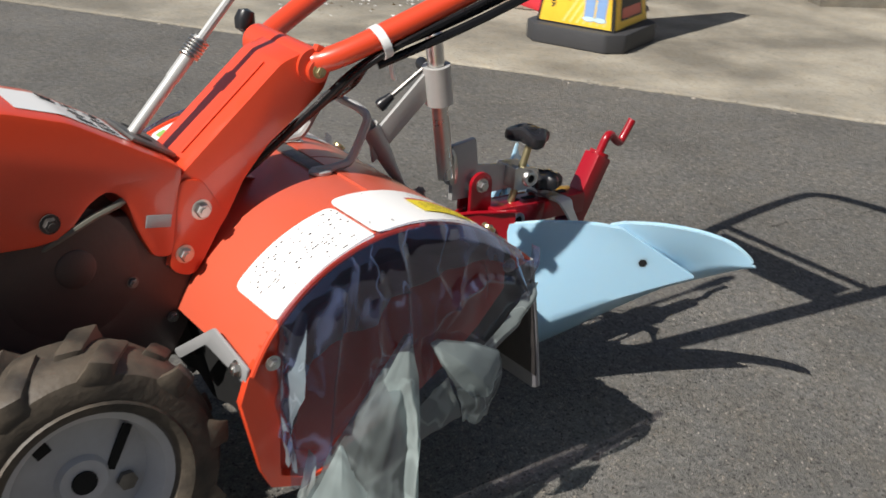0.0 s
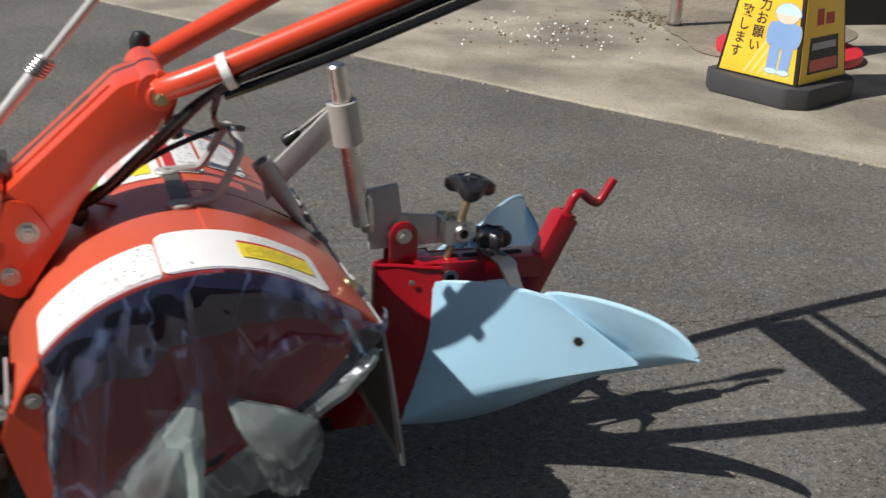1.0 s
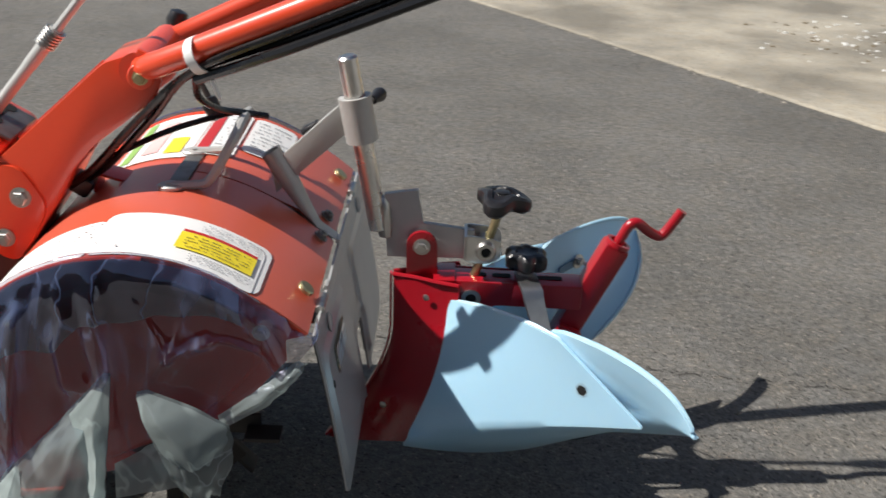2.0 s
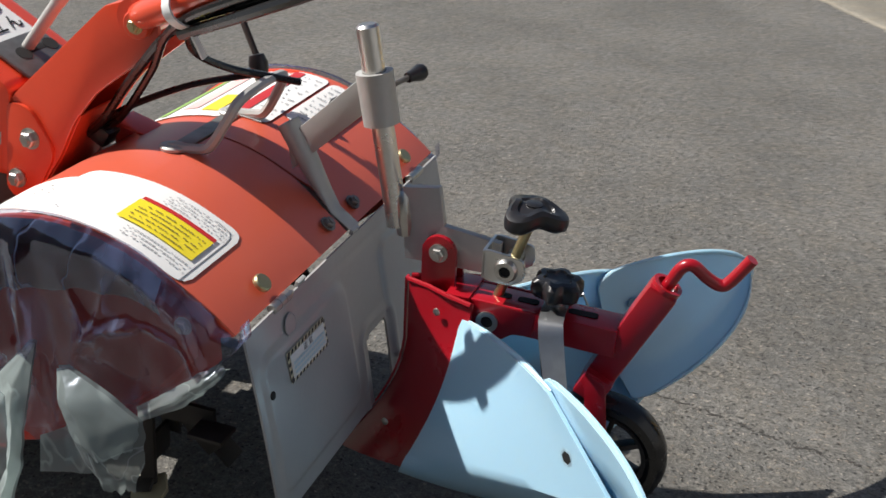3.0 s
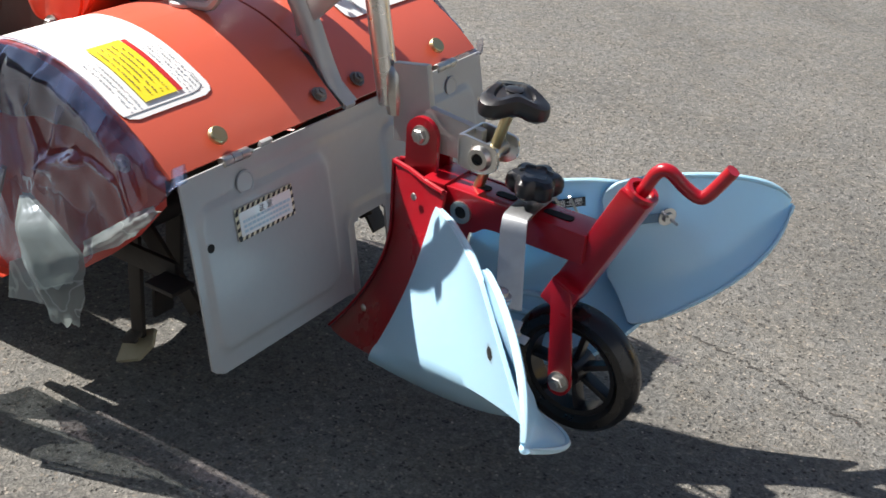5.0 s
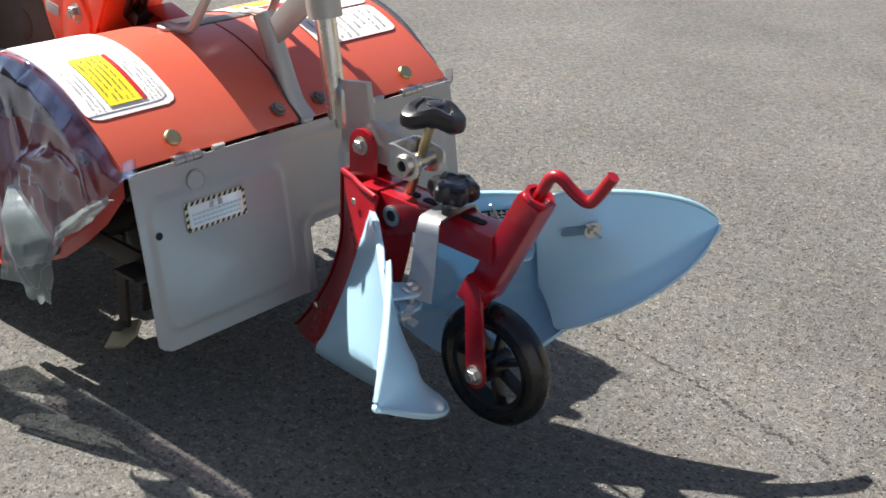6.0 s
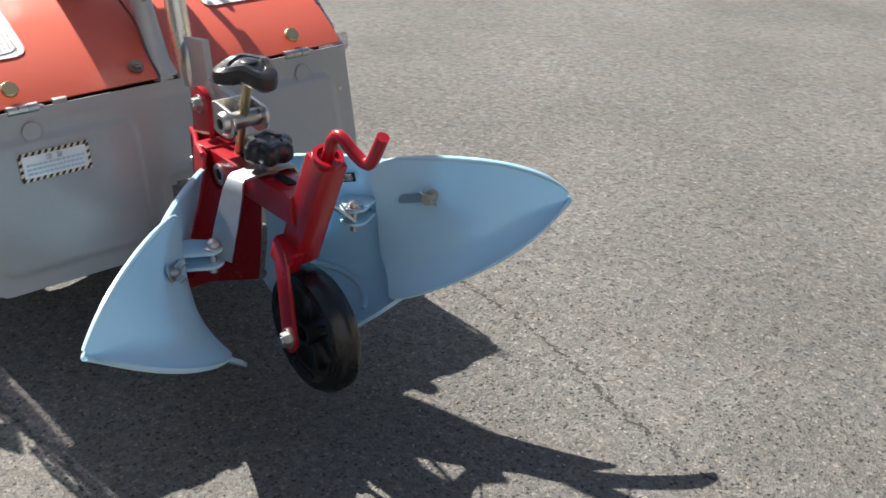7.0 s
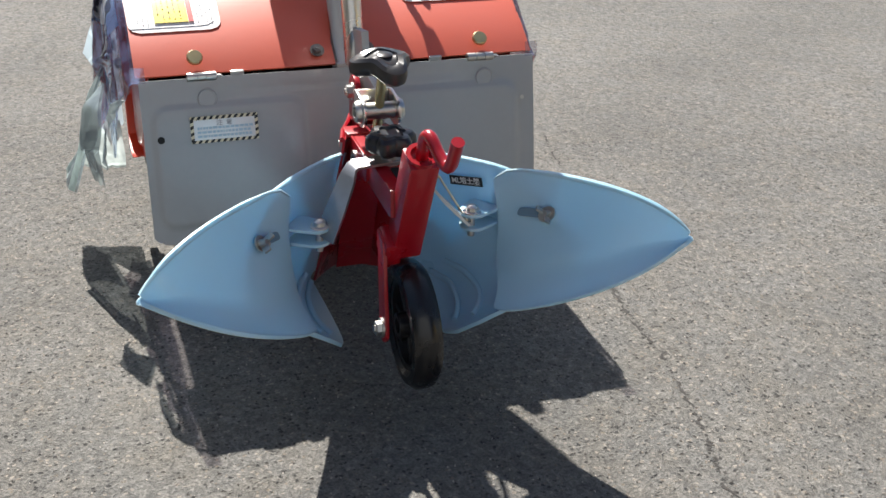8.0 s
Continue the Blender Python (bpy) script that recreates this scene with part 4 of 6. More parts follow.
for s, ys in ((-1, (-0.105, -0.112, -0.188, -0.252)), (1, (0.085, 0.095, 0.195, 0.245))):
    bar = part("handlebar", rod(smooth_path([(-0.218, ys[0] * 0.72, 0.634), (-0.14, ys[1], 0.668), (0.255, ys[2], 0.842), (0.56, ys[3], 0.975), (0.66, ys[3] * 0.85, 1.02), (0.70, 0.0, 1.04)], 8), 0.0165, 14), M_ORANGE, tiller, "orange tubular handlebar")
part("handle_panel", box((0.10, 0.36, 0.006), pose(0.285, 0.003, 0.858, 0, -23.6, 0), 0.002), M_BLACK, tiller)
part("crossbar", rod([(0.36, -0.205, 0.885), (0.36, 0.205, 0.885)], 0.010, 10), M_ORANGE, tiller)

# shift lever with its spring
LB, LJ = Vector((-0.445, -0.002, 0.545)), Vector((-0.364, -0.004, 0.640))
ld = (LJ - LB).normalized()
lever = part("shift_lever", join(rod([LB - ld * 0.03, LJ - ld * 0.03], 0.0085, 12), rod([LJ - ld * 0.035, LJ + ld * 0.03], 0.0095, 12), rod([LJ, LJ + ld * 0.55], 0.0062, 10)), M_SILVER, tiller, "bright steel shift lever")
part("grip", lathe([(0, 0.0), (0.011, 0.001), (0.013, 0.02), (0.0145, 0.07), (0.012, 0.088), (0, 0.092)], aim(LJ + ld * 0.455, ld), 16), M_BLACK, lever)
side = ld.orthogonal().normalized()
up = ld.cross(side)
part("spring", rod([LJ + ld * (0.028 * k / 80) + 0.0125 * (side * math.cos(k * 0.47) + up * math.sin(k * 0.47)) for k in range(81)], 0.002, 6), M_ZINC, lever)

# levers with black knobs
klev = part("knob_lever", rod([(-0.215, 0.108, 0.600), (-0.219, 0.117, 0.640)], 0.006, 8), M_ZINC, tiller)
part("knob", lathe([(0, -0.018), (0.011, -0.014), (0.0155, 0), (0.012, 0.013), (0, 0.017)], aim((-0.219, 0.119, 0.651), (0.3, 0.1, 1)), 16), M_BLACK, klev)
klev2 = part("knob_lever", rod([(-0.215, 0.135, 0.60), (-0.178, 0.121, 0.535)], 0.0045, 8), M_DARK, tiller)
part("knob", lathe([(0, -0.02), (0.009, -0.017), (0.0135, 0.004), (0.010, 0.016), (0, 0.018)], aim((-0.177, 0.121, 0.526), (-0.3, 0.1, 1)), 16), M_BLACK, klev2)

# cables along the handlebar
for pts, r in (([(-0.345, -0.030, 0.455), (-0.30, -0.05, 0.49), (-0.22, -0.085, 0.575), (-0.145, -0.108, 0.640), (0.0, -0.148, 0.702), (0.255, -0.198, 0.815), (0.56, -0.262, 0.945)], 0.0055),
               ([(-0.335, -0.020, 0.455), (-0.285, -0.035, 0.49), (-0.21, -0.075, 0.57), (-0.142, -0.122, 0.645), (0.0, -0.155, 0.712), (0.255, -0.208, 0.825), (0.56, -0.270, 0.955)], 0.005),
               ([(-0.142, -0.116, 0.632), (0.0, -0.158, 0.692), (0.255, -0.205, 0.803), (0.56, -0.265, 0.935)], 0.0065),
               ([(-0.145, -0.100, 0.635), (-0.150, -0.075, 0.600), (-0.138, -0.02, 0.568), (-0.112, 0.03, 0.548), (-0.088, 0.062, 0.535)], 0.0048),
               ([(-0.335, -0.025, 0.462), (-0.28, -0.03, 0.50), (-0.20, -0.01, 0.535), (-0.12, 0.02, 0.553)], 0.0042)):
    part("cable", rod(smooth_path(pts, 8), r, 8), M_RUBBER, tiller, "black control cable")
part("cable_guide", join(box((0.048, 0.042, 0.004), pose(-0.292, 0.010, 0.463, 0, 16, 0), 0.001), box((0.004, 0.042, 0.030), pose(-0.314, 0.010, 0.452), 0.001)), M_SIDE, tiller, "red bent cable bracket")
part("cable_boot", box((0.036, 0.030, 0.026), pose(-0.330, -0.018, 0.458, 0, 30, 0), 0.006), M_BLACK, tiller)
tie = part("cable_tie", lathe([(0.0215, -0.006), (0.0235, -0.006), (0.0235, 0.006), (0.0215, 0.006)], aim((-0.137, -0.112, 0.662), (0.9, -0.17, 0.4)) @ Matrix.Diagonal((1.25, 1, 1, 1)), 20, True), M_TIE, tiller, "white nylon cable tie")
part("tie_tail", box((0.003, 0.010, 0.035), pose(-0.120, -0.118, 0.625, 10, -20, 0), 0.001), M_TIE, tie)

# ---- ridger attachment ----
ridger = thing("ridger", (0.2, Y0, 0), "red ridger with light blue wings hitched behind the tiller", "ridger")
pole = part("mast", lathe([(0, 0), (0.0105, 0), (0.0135, 0.003), (0.0135, 0.246), (0.0, 0.246)], aim(PT, pd), 24), M_CHROME, ridger, "bright round steel mast")
part("weld", lathe([(0.0, 0), (0.010, 0.002), (0.013, 0.02), (0.012, 0.05), (0.006, 0.06), (0, 0.062)], aim((0.083, 0.0, 0.385), (-0.1, 0, 1)), 9), M_ZINC, pole)
hitch = part("hitch_plate", slab([(0.084, 0.357), (0.080, 0.450), (0.126, 0.457), (0.134, 0.409), (0.205, 0.400), (0.205, 0.358)], "y", -0.005, 0.005, 0.001), M_SILVER, ridger, "grey flat steel hitch plate")

# pivot lugs and bolt
for ya, yb in ((-0.019, -0.012), (0.010, 0.017)):
    outl = [(0.112, 0.318), (0.112, 0.380)] + [(0.133 + 0.0215 * math.cos(a), 0.380 + 0.0215 * math.sin(a)) for a in (radians(180 - 20 * k) for k in range(10))] + [(0.155, 0.318)]
    part("pivot_lug", slab(outl, "y", ya, yb, 0.001), M_RED, ridger)
bolt((0.133, -0.019, 0.380), (0, -1, 0), 0.0088, ridger)

# red share: two curved cheeks that meet at a forward keel
def cheek(s):
    """One cheek of the share; front edge curved, set back towards the rear."""
    def f(u, v):
        z = 0.335 - (0.270 - 0.036 * u) * v
        front = 0.094 - 0.095 * (max(0, v - 0.30) / 0.7) ** 1.7
        back = 0.187 - 0.071 * v ** 1.5
        x = front + (back - front) * u
        y = 0.004 + (0.034 + 0.030 * v) * u ** 0.8
        return Vector((x, Y0 + s * y, z))
    return sheet(f, 8, 16, 0.0035)


for s in (-1, 1):
    part("share_cheek", cheek(s), M_RED, ridger)
part("share_keel", sheet(lambda u, v: Vector((0.094 - 0.095 * (max(0, v - 0.30) / 0.7) ** 1.7 - 0.002, Y0 - 0.005 + 0.010 * u, 0.335 - 0.270 * v)), 2, 16, 0.003), M_RED, ridger)
for s in (-1, 1):
    part("share_lip", rod([(0.094, Y0 + s * 0.005, 0.334), (0.125, Y0 + s * 0.016, 0.335), (0.155, Y0 + s * 0.030, 0.335), (0.186, Y0 + s * 0.039, 0.334)], 0.0036, 8), M_RED, ridger)
for x, y, r in ((0.118, -0.009, 0.004), (0.116, 0.012, 0.004)):
    part("weld_bead", lathe([(0, -r * 0.7), (r, 0), (r * 0.7, r * 0.6), (0, r * 0.8)], pose(x, y, 0.333), 7), M_RED, ridger)
part("shin_plate", box((0.006, 0.050, 0.235), pose(0.118, Y0, 0.206, 0, 22, 0), 0.001), M_RED, ridger)
for at in ((0.141, -0.0395, 0.312), (0.083, -0.052, 0.146)):
    part("rivet", lathe([(0.005, 0), (0.0045, 0.0015), (0.002, 0.0025), (0, 0.0025)], aim(at, (-0.35, -1, 0)), 12), M_ZINC, ridger)

# beam with slots on its top
beam = part("beam", join(box((0.19, 0.046, 0.036), pose(0.262, Y0, 0.316, 0, 1.5, 0), 0.003), box((0.03, 0.060, 0.006), pose(0.165, Y0, 0.336), 0.001),
    *[slab(rounded([(0.172, 0.337), (0.262, 0.335), (0.258, 0.302), (0.234, 0.300), (0.220, 0.289), (0.190, 0.289), (0.176, 0.300)], 0.004, 2), "y", y, y + 0.004, 0.001) for y in (Y0 - 0.0265, Y0 + 0.0225)]), M_RED, ridger, "red square beam")
for x, ln in ((0.214, 0.020), (0.245, 0.026), (0.312, 0.036)):
    part("slot", slab(rounded([(x - ln / 2, Y0 - 0.006), (x + ln / 2, Y0 - 0.006), (x + ln / 2, Y0 + 0.006), (x - ln / 2, Y0 + 0.006)], 0.006, 4), "z", 0.3338 - 0.026 * (x - 0.262), 0.3352 - 0.026 * (x - 0.262), 0), M_HOLE, beam, smooth=0)
part("bushing", lathe([(0.0075, 0), (0.0135, 0), (0.0135, 0.056), (0.0075, 0.056)], aim((0.203, Y0 + 0.027, 0.311), (0, -1, 0)), 20, True), M_ZINC, beam)

# height screw with clevis and winged knob
RD = Vector((0.040, 0, 0.125)).normalized()
screw = part("height_screw", rod([Vector((0.196, Y0, 0.300)), Vector((0.196, Y0, 0.300)) + RD * 0.145], 0.0062, 12), M_BRASS, ridger, "yellow zinc threaded screw")
clevis = part("clevis", join(*[slab(rounded([(0.192, 0.404), (0.192, 0.364), (0.225, 0.362), (0.243, 0.372), (0.243, 0.396), (0.225, 0.400)], 0.008, 3), "y", y, y + 0.004, 0.0008) for y in (Y0 - 0.024, Y0 + 0.020)],
    box((0.004, 0.048, 0.036), pose(0.193, Y0, 0.384), 0.001)), M_CHROME, ridger, "bright steel clevis")
for s in (-1, 1):
    part("bushing", lathe([(0.007, 0), (0.0145, 0), (0.0145, 0.004), (0.012, 0.008), (0.007, 0.008)], aim((0.221, Y0 + s * 0.023, 0.382), (0, s, 0)), 22, True), M_ZINC, clevis)
part("trunnion", rod([(0.221, Y0 - 0.02, 0.382), (0.221, Y0 + 0.02, 0.382)], 0.011, 14), M_ZINC, clevis)
for s in (-1, 1):
    part("bore", lathe([(0.0074, 0), (0.0074, 0.002), (0, 0.002)], aim((0.221, Y0 + s * 0.0255, 0.382), (0, s, 0)), 16), M_HOLE, clevis)
part("bore", lathe([(0.0078, 0), (0.0078, 0.002), (0, 0.002)], aim((0.203, Y0 - 0.0262, 0.311), (0, -1, 0)), 16), M_HOLE, beam)


def lobed(r0, r1, lobes, h, m, power=1.0, turn=0.0, n=48, droop=0.25):
    """A hand knob with soft lobes, domed on top."""
    bm = bmesh.new()
    prof = ((0.55, -0.5), (0.80, -0.5), (0.97, -0.30), (1.0, 0.0), (0.97, 0.28), (0.82, 0.46), (0.58, 0.50), (0.52, 0.40), (0.3, 0.36), (0.12, 0.36))
    rings = []
    for k, h0 in prof:
        ring = []
        for i in range(n):
            a = 2 * math.pi * i / n
            w = (0.5 + 0.5 * math.cos(lobes * (a - turn))) ** power
            r = (r0 + (r1 - r0) * w) * k if k > 0.5 else r0 * k
            ring.append(bm.verts.new(m @ Vector((r * math.cos(a), r * math.sin(a), h * h0 - (droop * h * w if k > 0.5 else 0)))))
        rings.append(ring)
    for a, b in zip(rings, rings[1:]):
        for k in range(n):
            bm.faces.new((a[k], a[(k + 1) % n], b[(k + 1) % n], b[k]))
    bm.faces.new(rings[-1])
    bm.faces.new(list(reversed(rings[0])))
    bmesh.ops.recalc_face_normals(bm, faces=bm.faces)
    return bm


KN = Vector((0.2395, Y0 + 0.002, 0.447))
kx = Vector((math.cos(radians(10)), math.sin(radians(10)), 0))
KU = Vector((0.10, 0, 1)).normalized()
kx = (kx - KU * kx.dot(KU)).normalized()
ky = KU.cross(kx)
KM = Matrix.Translation(KN + RD * 0.003) @ Matrix((kx, ky, KU)).transposed().to_4x4()
knob_a = part("winged_knob", join(lobed(0.0265, 0.0435, 3, 0.024, KM, 1.1, droop=0.30), lathe([(0.0, -0.018), (0.012, -0.018), (0.016, -0.015), (0.021, -0.007), (0.021, 0.0), (0, 0.0)], KM, 24)), M_BLACK, ridger, "black winged hand knob")
part("knob_cap", lathe([(0.010, 0), (0.010, 0.002), (0.008, 0.003), (0.0, 0.003)], aim(KN + RD * 0.003 + KU * 0.0078, KU), 20), M_BLACK, knob_a)
K2 = Vector((0.278, Y0, 0.362))
knob_b = part("star_knob", lobed(0.0250, 0.0325, 6, 0.025, aim(K2, (0.05, 0, 1)), 0.75, droop=0.0, n=72), M_BLACK, ridger, "black six-lobed star knob")
part("knob_stem", rod([(0.277, Y0, 0.330), (0.278, Y0, 0.352)], 0.012, 14), M_ZINC, knob_b)

# strap over the beam, splayed to the wing brackets
def strap():
    """Each row: the middle of the strap and its width's direction; the leg turns on its way down."""
    rows = [((0.312, -0.093, 0.258), (0.70, 0.50, -0.19)), ((0.300, -0.075, 0.292), (0.75, 0.45, -0.15)), ((0.289, -0.058, 0.325), (0.85, 0.30, -0.1)), ((0.286, -0.052, 0.337), (0.95, 0.1, 0)), ((0.284, -0.046, 0.3405), (1, 0, 0)),
            ((0.280, -0.018, 0.3405), (1, 0, 0)), ((0.278, 0.018, 0.3405), (1, 0, 0)), ((0.279, 0.026, 0.339), (1, 0, 0)), ((0.283, 0.034, 0.325), (1, 0, 0)), ((0.298, 0.060, 0.290), (1, 0, 0)), ((0.315, 0.088, 0.262), (1, 0, 0))]
    bm = bmesh.new()
    vs = []
    for c, w in rows:
        w = Vector(w).normalized() * 0.0145
        c = Vector((c[0], Y0 + c[1], c[2]))
        vs.append((bm.verts.new(c - w), bm.verts.new(c + w)))
    for a, b in zip(vs, vs[1:]):
        bm.faces.new((a[0], a[1], b[1], b[0]))
    bmesh.ops.recalc_face_normals(bm, faces=bm.faces)
    bmesh.ops.solidify(bm, geom=list(bm.faces), thickness=0.0035)
    return bm


part("strap", strap(), M_STRAP, ridger, "bright bent steel strap")

# crank column, crank and jockey wheel
C0, C1 = Vector((0.333, Y0, 0.245)), Vector((0.402, Y0, 0.388))
cd = (C1 - C0).normalized()
cm = Matrix.Translation((C0 + C1) / 2) @ Matrix(((cd.z, 0, cd.x, 0), (0, 1, 0, 0), (-cd.x, 0, cd.z, 0), (0, 0, 0, 1)))
tube = part("crank_tube", box((0.036, 0.036, (C1 - C0).length), cm, 0.005), M_RED, ridger, "red square tube")
part("tube_collar", lathe([(0.013, 0), (0.018, 0), (0.018, 0.006), (0.013, 0.006)], aim(C1 - cd * 0.001, cd), 20, True), M_RED, tube)
cy = Y0
part("crank", rod(smooth_path([C1 - cd * 0.03, C1 + cd * 0.012, (0.4165, cy, 0.4165), (0.428, cy + 0.002, 0.420), (0.445, cy + 0.006, 0.4065), (0.460, cy + 0.010, 0.3985), (0.470, cy + 0.012, 0.405), (0.489, cy + 0.012, 0.436)], 6), 0.0073, 12), M_RED, ridger, "red bent crank handle")
part("fork", join(slab(rounded([(0.325, 0.274), (0.352, 0.262), (0.367, 0.14), (0.355, 0.126), (0.338, 0.130), (0.330, 0.235)], 0.008, 3), "y", Y0 - 0.031, Y0 - 0.026, 0.001),
    box((0.036, 0.022, 0.035), pose(0.337, Y0 - 0.018, 0.252, 0, 25, 0), 0.003)), M_RED, ridger, "red one-sided wheel arm")
bolt((0.351, Y0 - 0.031, 0.147), (0, -1, 0), 0.0095, ridger)
WM = aim((0.351, Y0 + 0.008, 0.147), (0.02, 1, 0.03))
jw = part("jockey_wheel", lathe([(0.052, -0.012), (0.060, -0.013), (0.060, 0.013), (0.052, 0.012)], WM, 36, True), M_BLACK, ridger, "black spoked plastic wheel")
part("hub", lathe([(0.010, -0.020), (0.016, -0.020), (0.017, -0.008), (0.017, 0.008), (0.016, 0.020), (0.010, 0.020)], WM, 20, True), M_BLACK, jw)
for k in range(7):
    part("spoke", box((0.042, 0.007, 0.016), WM @ Matrix.Rotation(2 * math.pi * k / 7, 4, "Z") @ pose(0.036, 0, 0), 0.001), M_BLACK, jw)
part("tyre", lathe([(0.058, -0.014), (0.064, -0.0185), (0.074, -0.0175), (0.0805, -0.010), (0.082, 0), (0.0805, 0.010), (0.074, 0.0175), (0.064, 0.0185), (0.058, 0.014)], WM, 48, True), M_RUBBER, jw)


# blue wings
def quad_curve(p, q, r, t):
    """A soft line from p to r that leans towards q."""
    return Vector(p) * (1 - t) ** 2 + Vector(q) * 2 * t * (1 - t) + Vector(r) * t * t


WING_TURN = radians(-2.0)      # the right wing stands a little less open than the left


def wing_place(x, out, z, s):
    """A point of a wing: out is its distance from the middle plane; the right wing is turned about its front edge."""
    if s < 0:
        return Vector((x, Y0 - out, z))
    dx, dy = x - 0.182, out - 0.036
    c, n = math.cos(WING_TURN), math.sin(WING_TURN)
    return Vector((0.1865 + dx * c - dy * n, Y0 + 0.036 + dx * n + dy * c, z - 0.001))


def wing_surface(top, crease, low, s, shift=0.0):
    """Lofts top, crease and lower line; the part under the crease turns inwards."""
    def f(u, v):
        a, k, b = quad_curve(*top, u), quad_curve(*crease, u), quad_curve(*low, u)
        if v < 0.6:
            t = v / 0.6
            p = a.lerp(k, t)
            p.y -= 0.006 * math.sin(math.pi * t) * (1 - u)
            if not shift:
                p.x += 0.0102 * math.sin(math.pi * t) * (1 - u) ** 2
        else:
            t = (v - 0.6) / 0.4
            p = k.lerp(b, t)
            p.y -= 0.010 * math.sin(math.pi * t) * (1 - abs(2 * u - 1) * 0.5)
        return wing_place(p.x + shift * 0.8, -p.y - shift, p.z, s)
    return f


MAIN = (((0.1759, -0.0315, 0.3113), (0.2562, -0.1031, 0.3307), (0.3164, -0.1591, 0.3227)),
        ((0.1260, -0.0660, 0.1216), (0.3060, -0.1400, 0.1880), (0.4180, -0.2360, 0.2450)),
        ((0.1140, -0.0693, 0.0997), (0.2930, -0.0420, 0.0560), (0.3750, -0.1000, 0.1625)))
EXT = (((0.2854, -0.1338, 0.3261), (0.4278, -0.2825, 0.3512), (0.4558, -0.3286, 0.2895)),
       ((0.3092, -0.1392, 0.2076), (0.4064, -0.1747, 0.2467), (0.4558, -0.3286, 0.2885)),
       ((0.3578, -0.1197, 0.1603), (0.4913, -0.2313, 0.2311), (0.4558, -0.3286, 0.2875)))


def soft_corners(f, reach=0.12, depth=0.12):
    """The same sheet with its two inner corners rounded off."""
    def g(u, v):
        d = depth * (1 - math.sqrt(max(0.0, 1 - (1 - u / reach) ** 2))) if u < reach else 0.0
        return f(u, d + (1 - 1.4 * d) * v)
    return g


def round_end(f, reach=0.30, depth=0.24):
    """The same sheet with the lower rear corner rounded off."""
    def g(u, v):
        k = max(0.0, (v - 1 + reach) / reach)
        return f(u * (1 - depth * (1 - math.sqrt(max(0.0, 1 - k * k)))), v)
    return g


def skin(ob, at, way):
    """How far the surface of ob lies from a point of its sheet, along way."""
    return max((v.co - at).dot(way) for v in ob.data.vertices if (v.co - at).length < 0.011)


def rim_rod(surface, v, u0, u1, r):
    return rod([surface(u0 + (u1 - u0) * k / 20, v) for k in range(21)], [r * min(1.0, 0.3 + 0.14 * min(k, 20 - k)) for k in range(21)], 6)


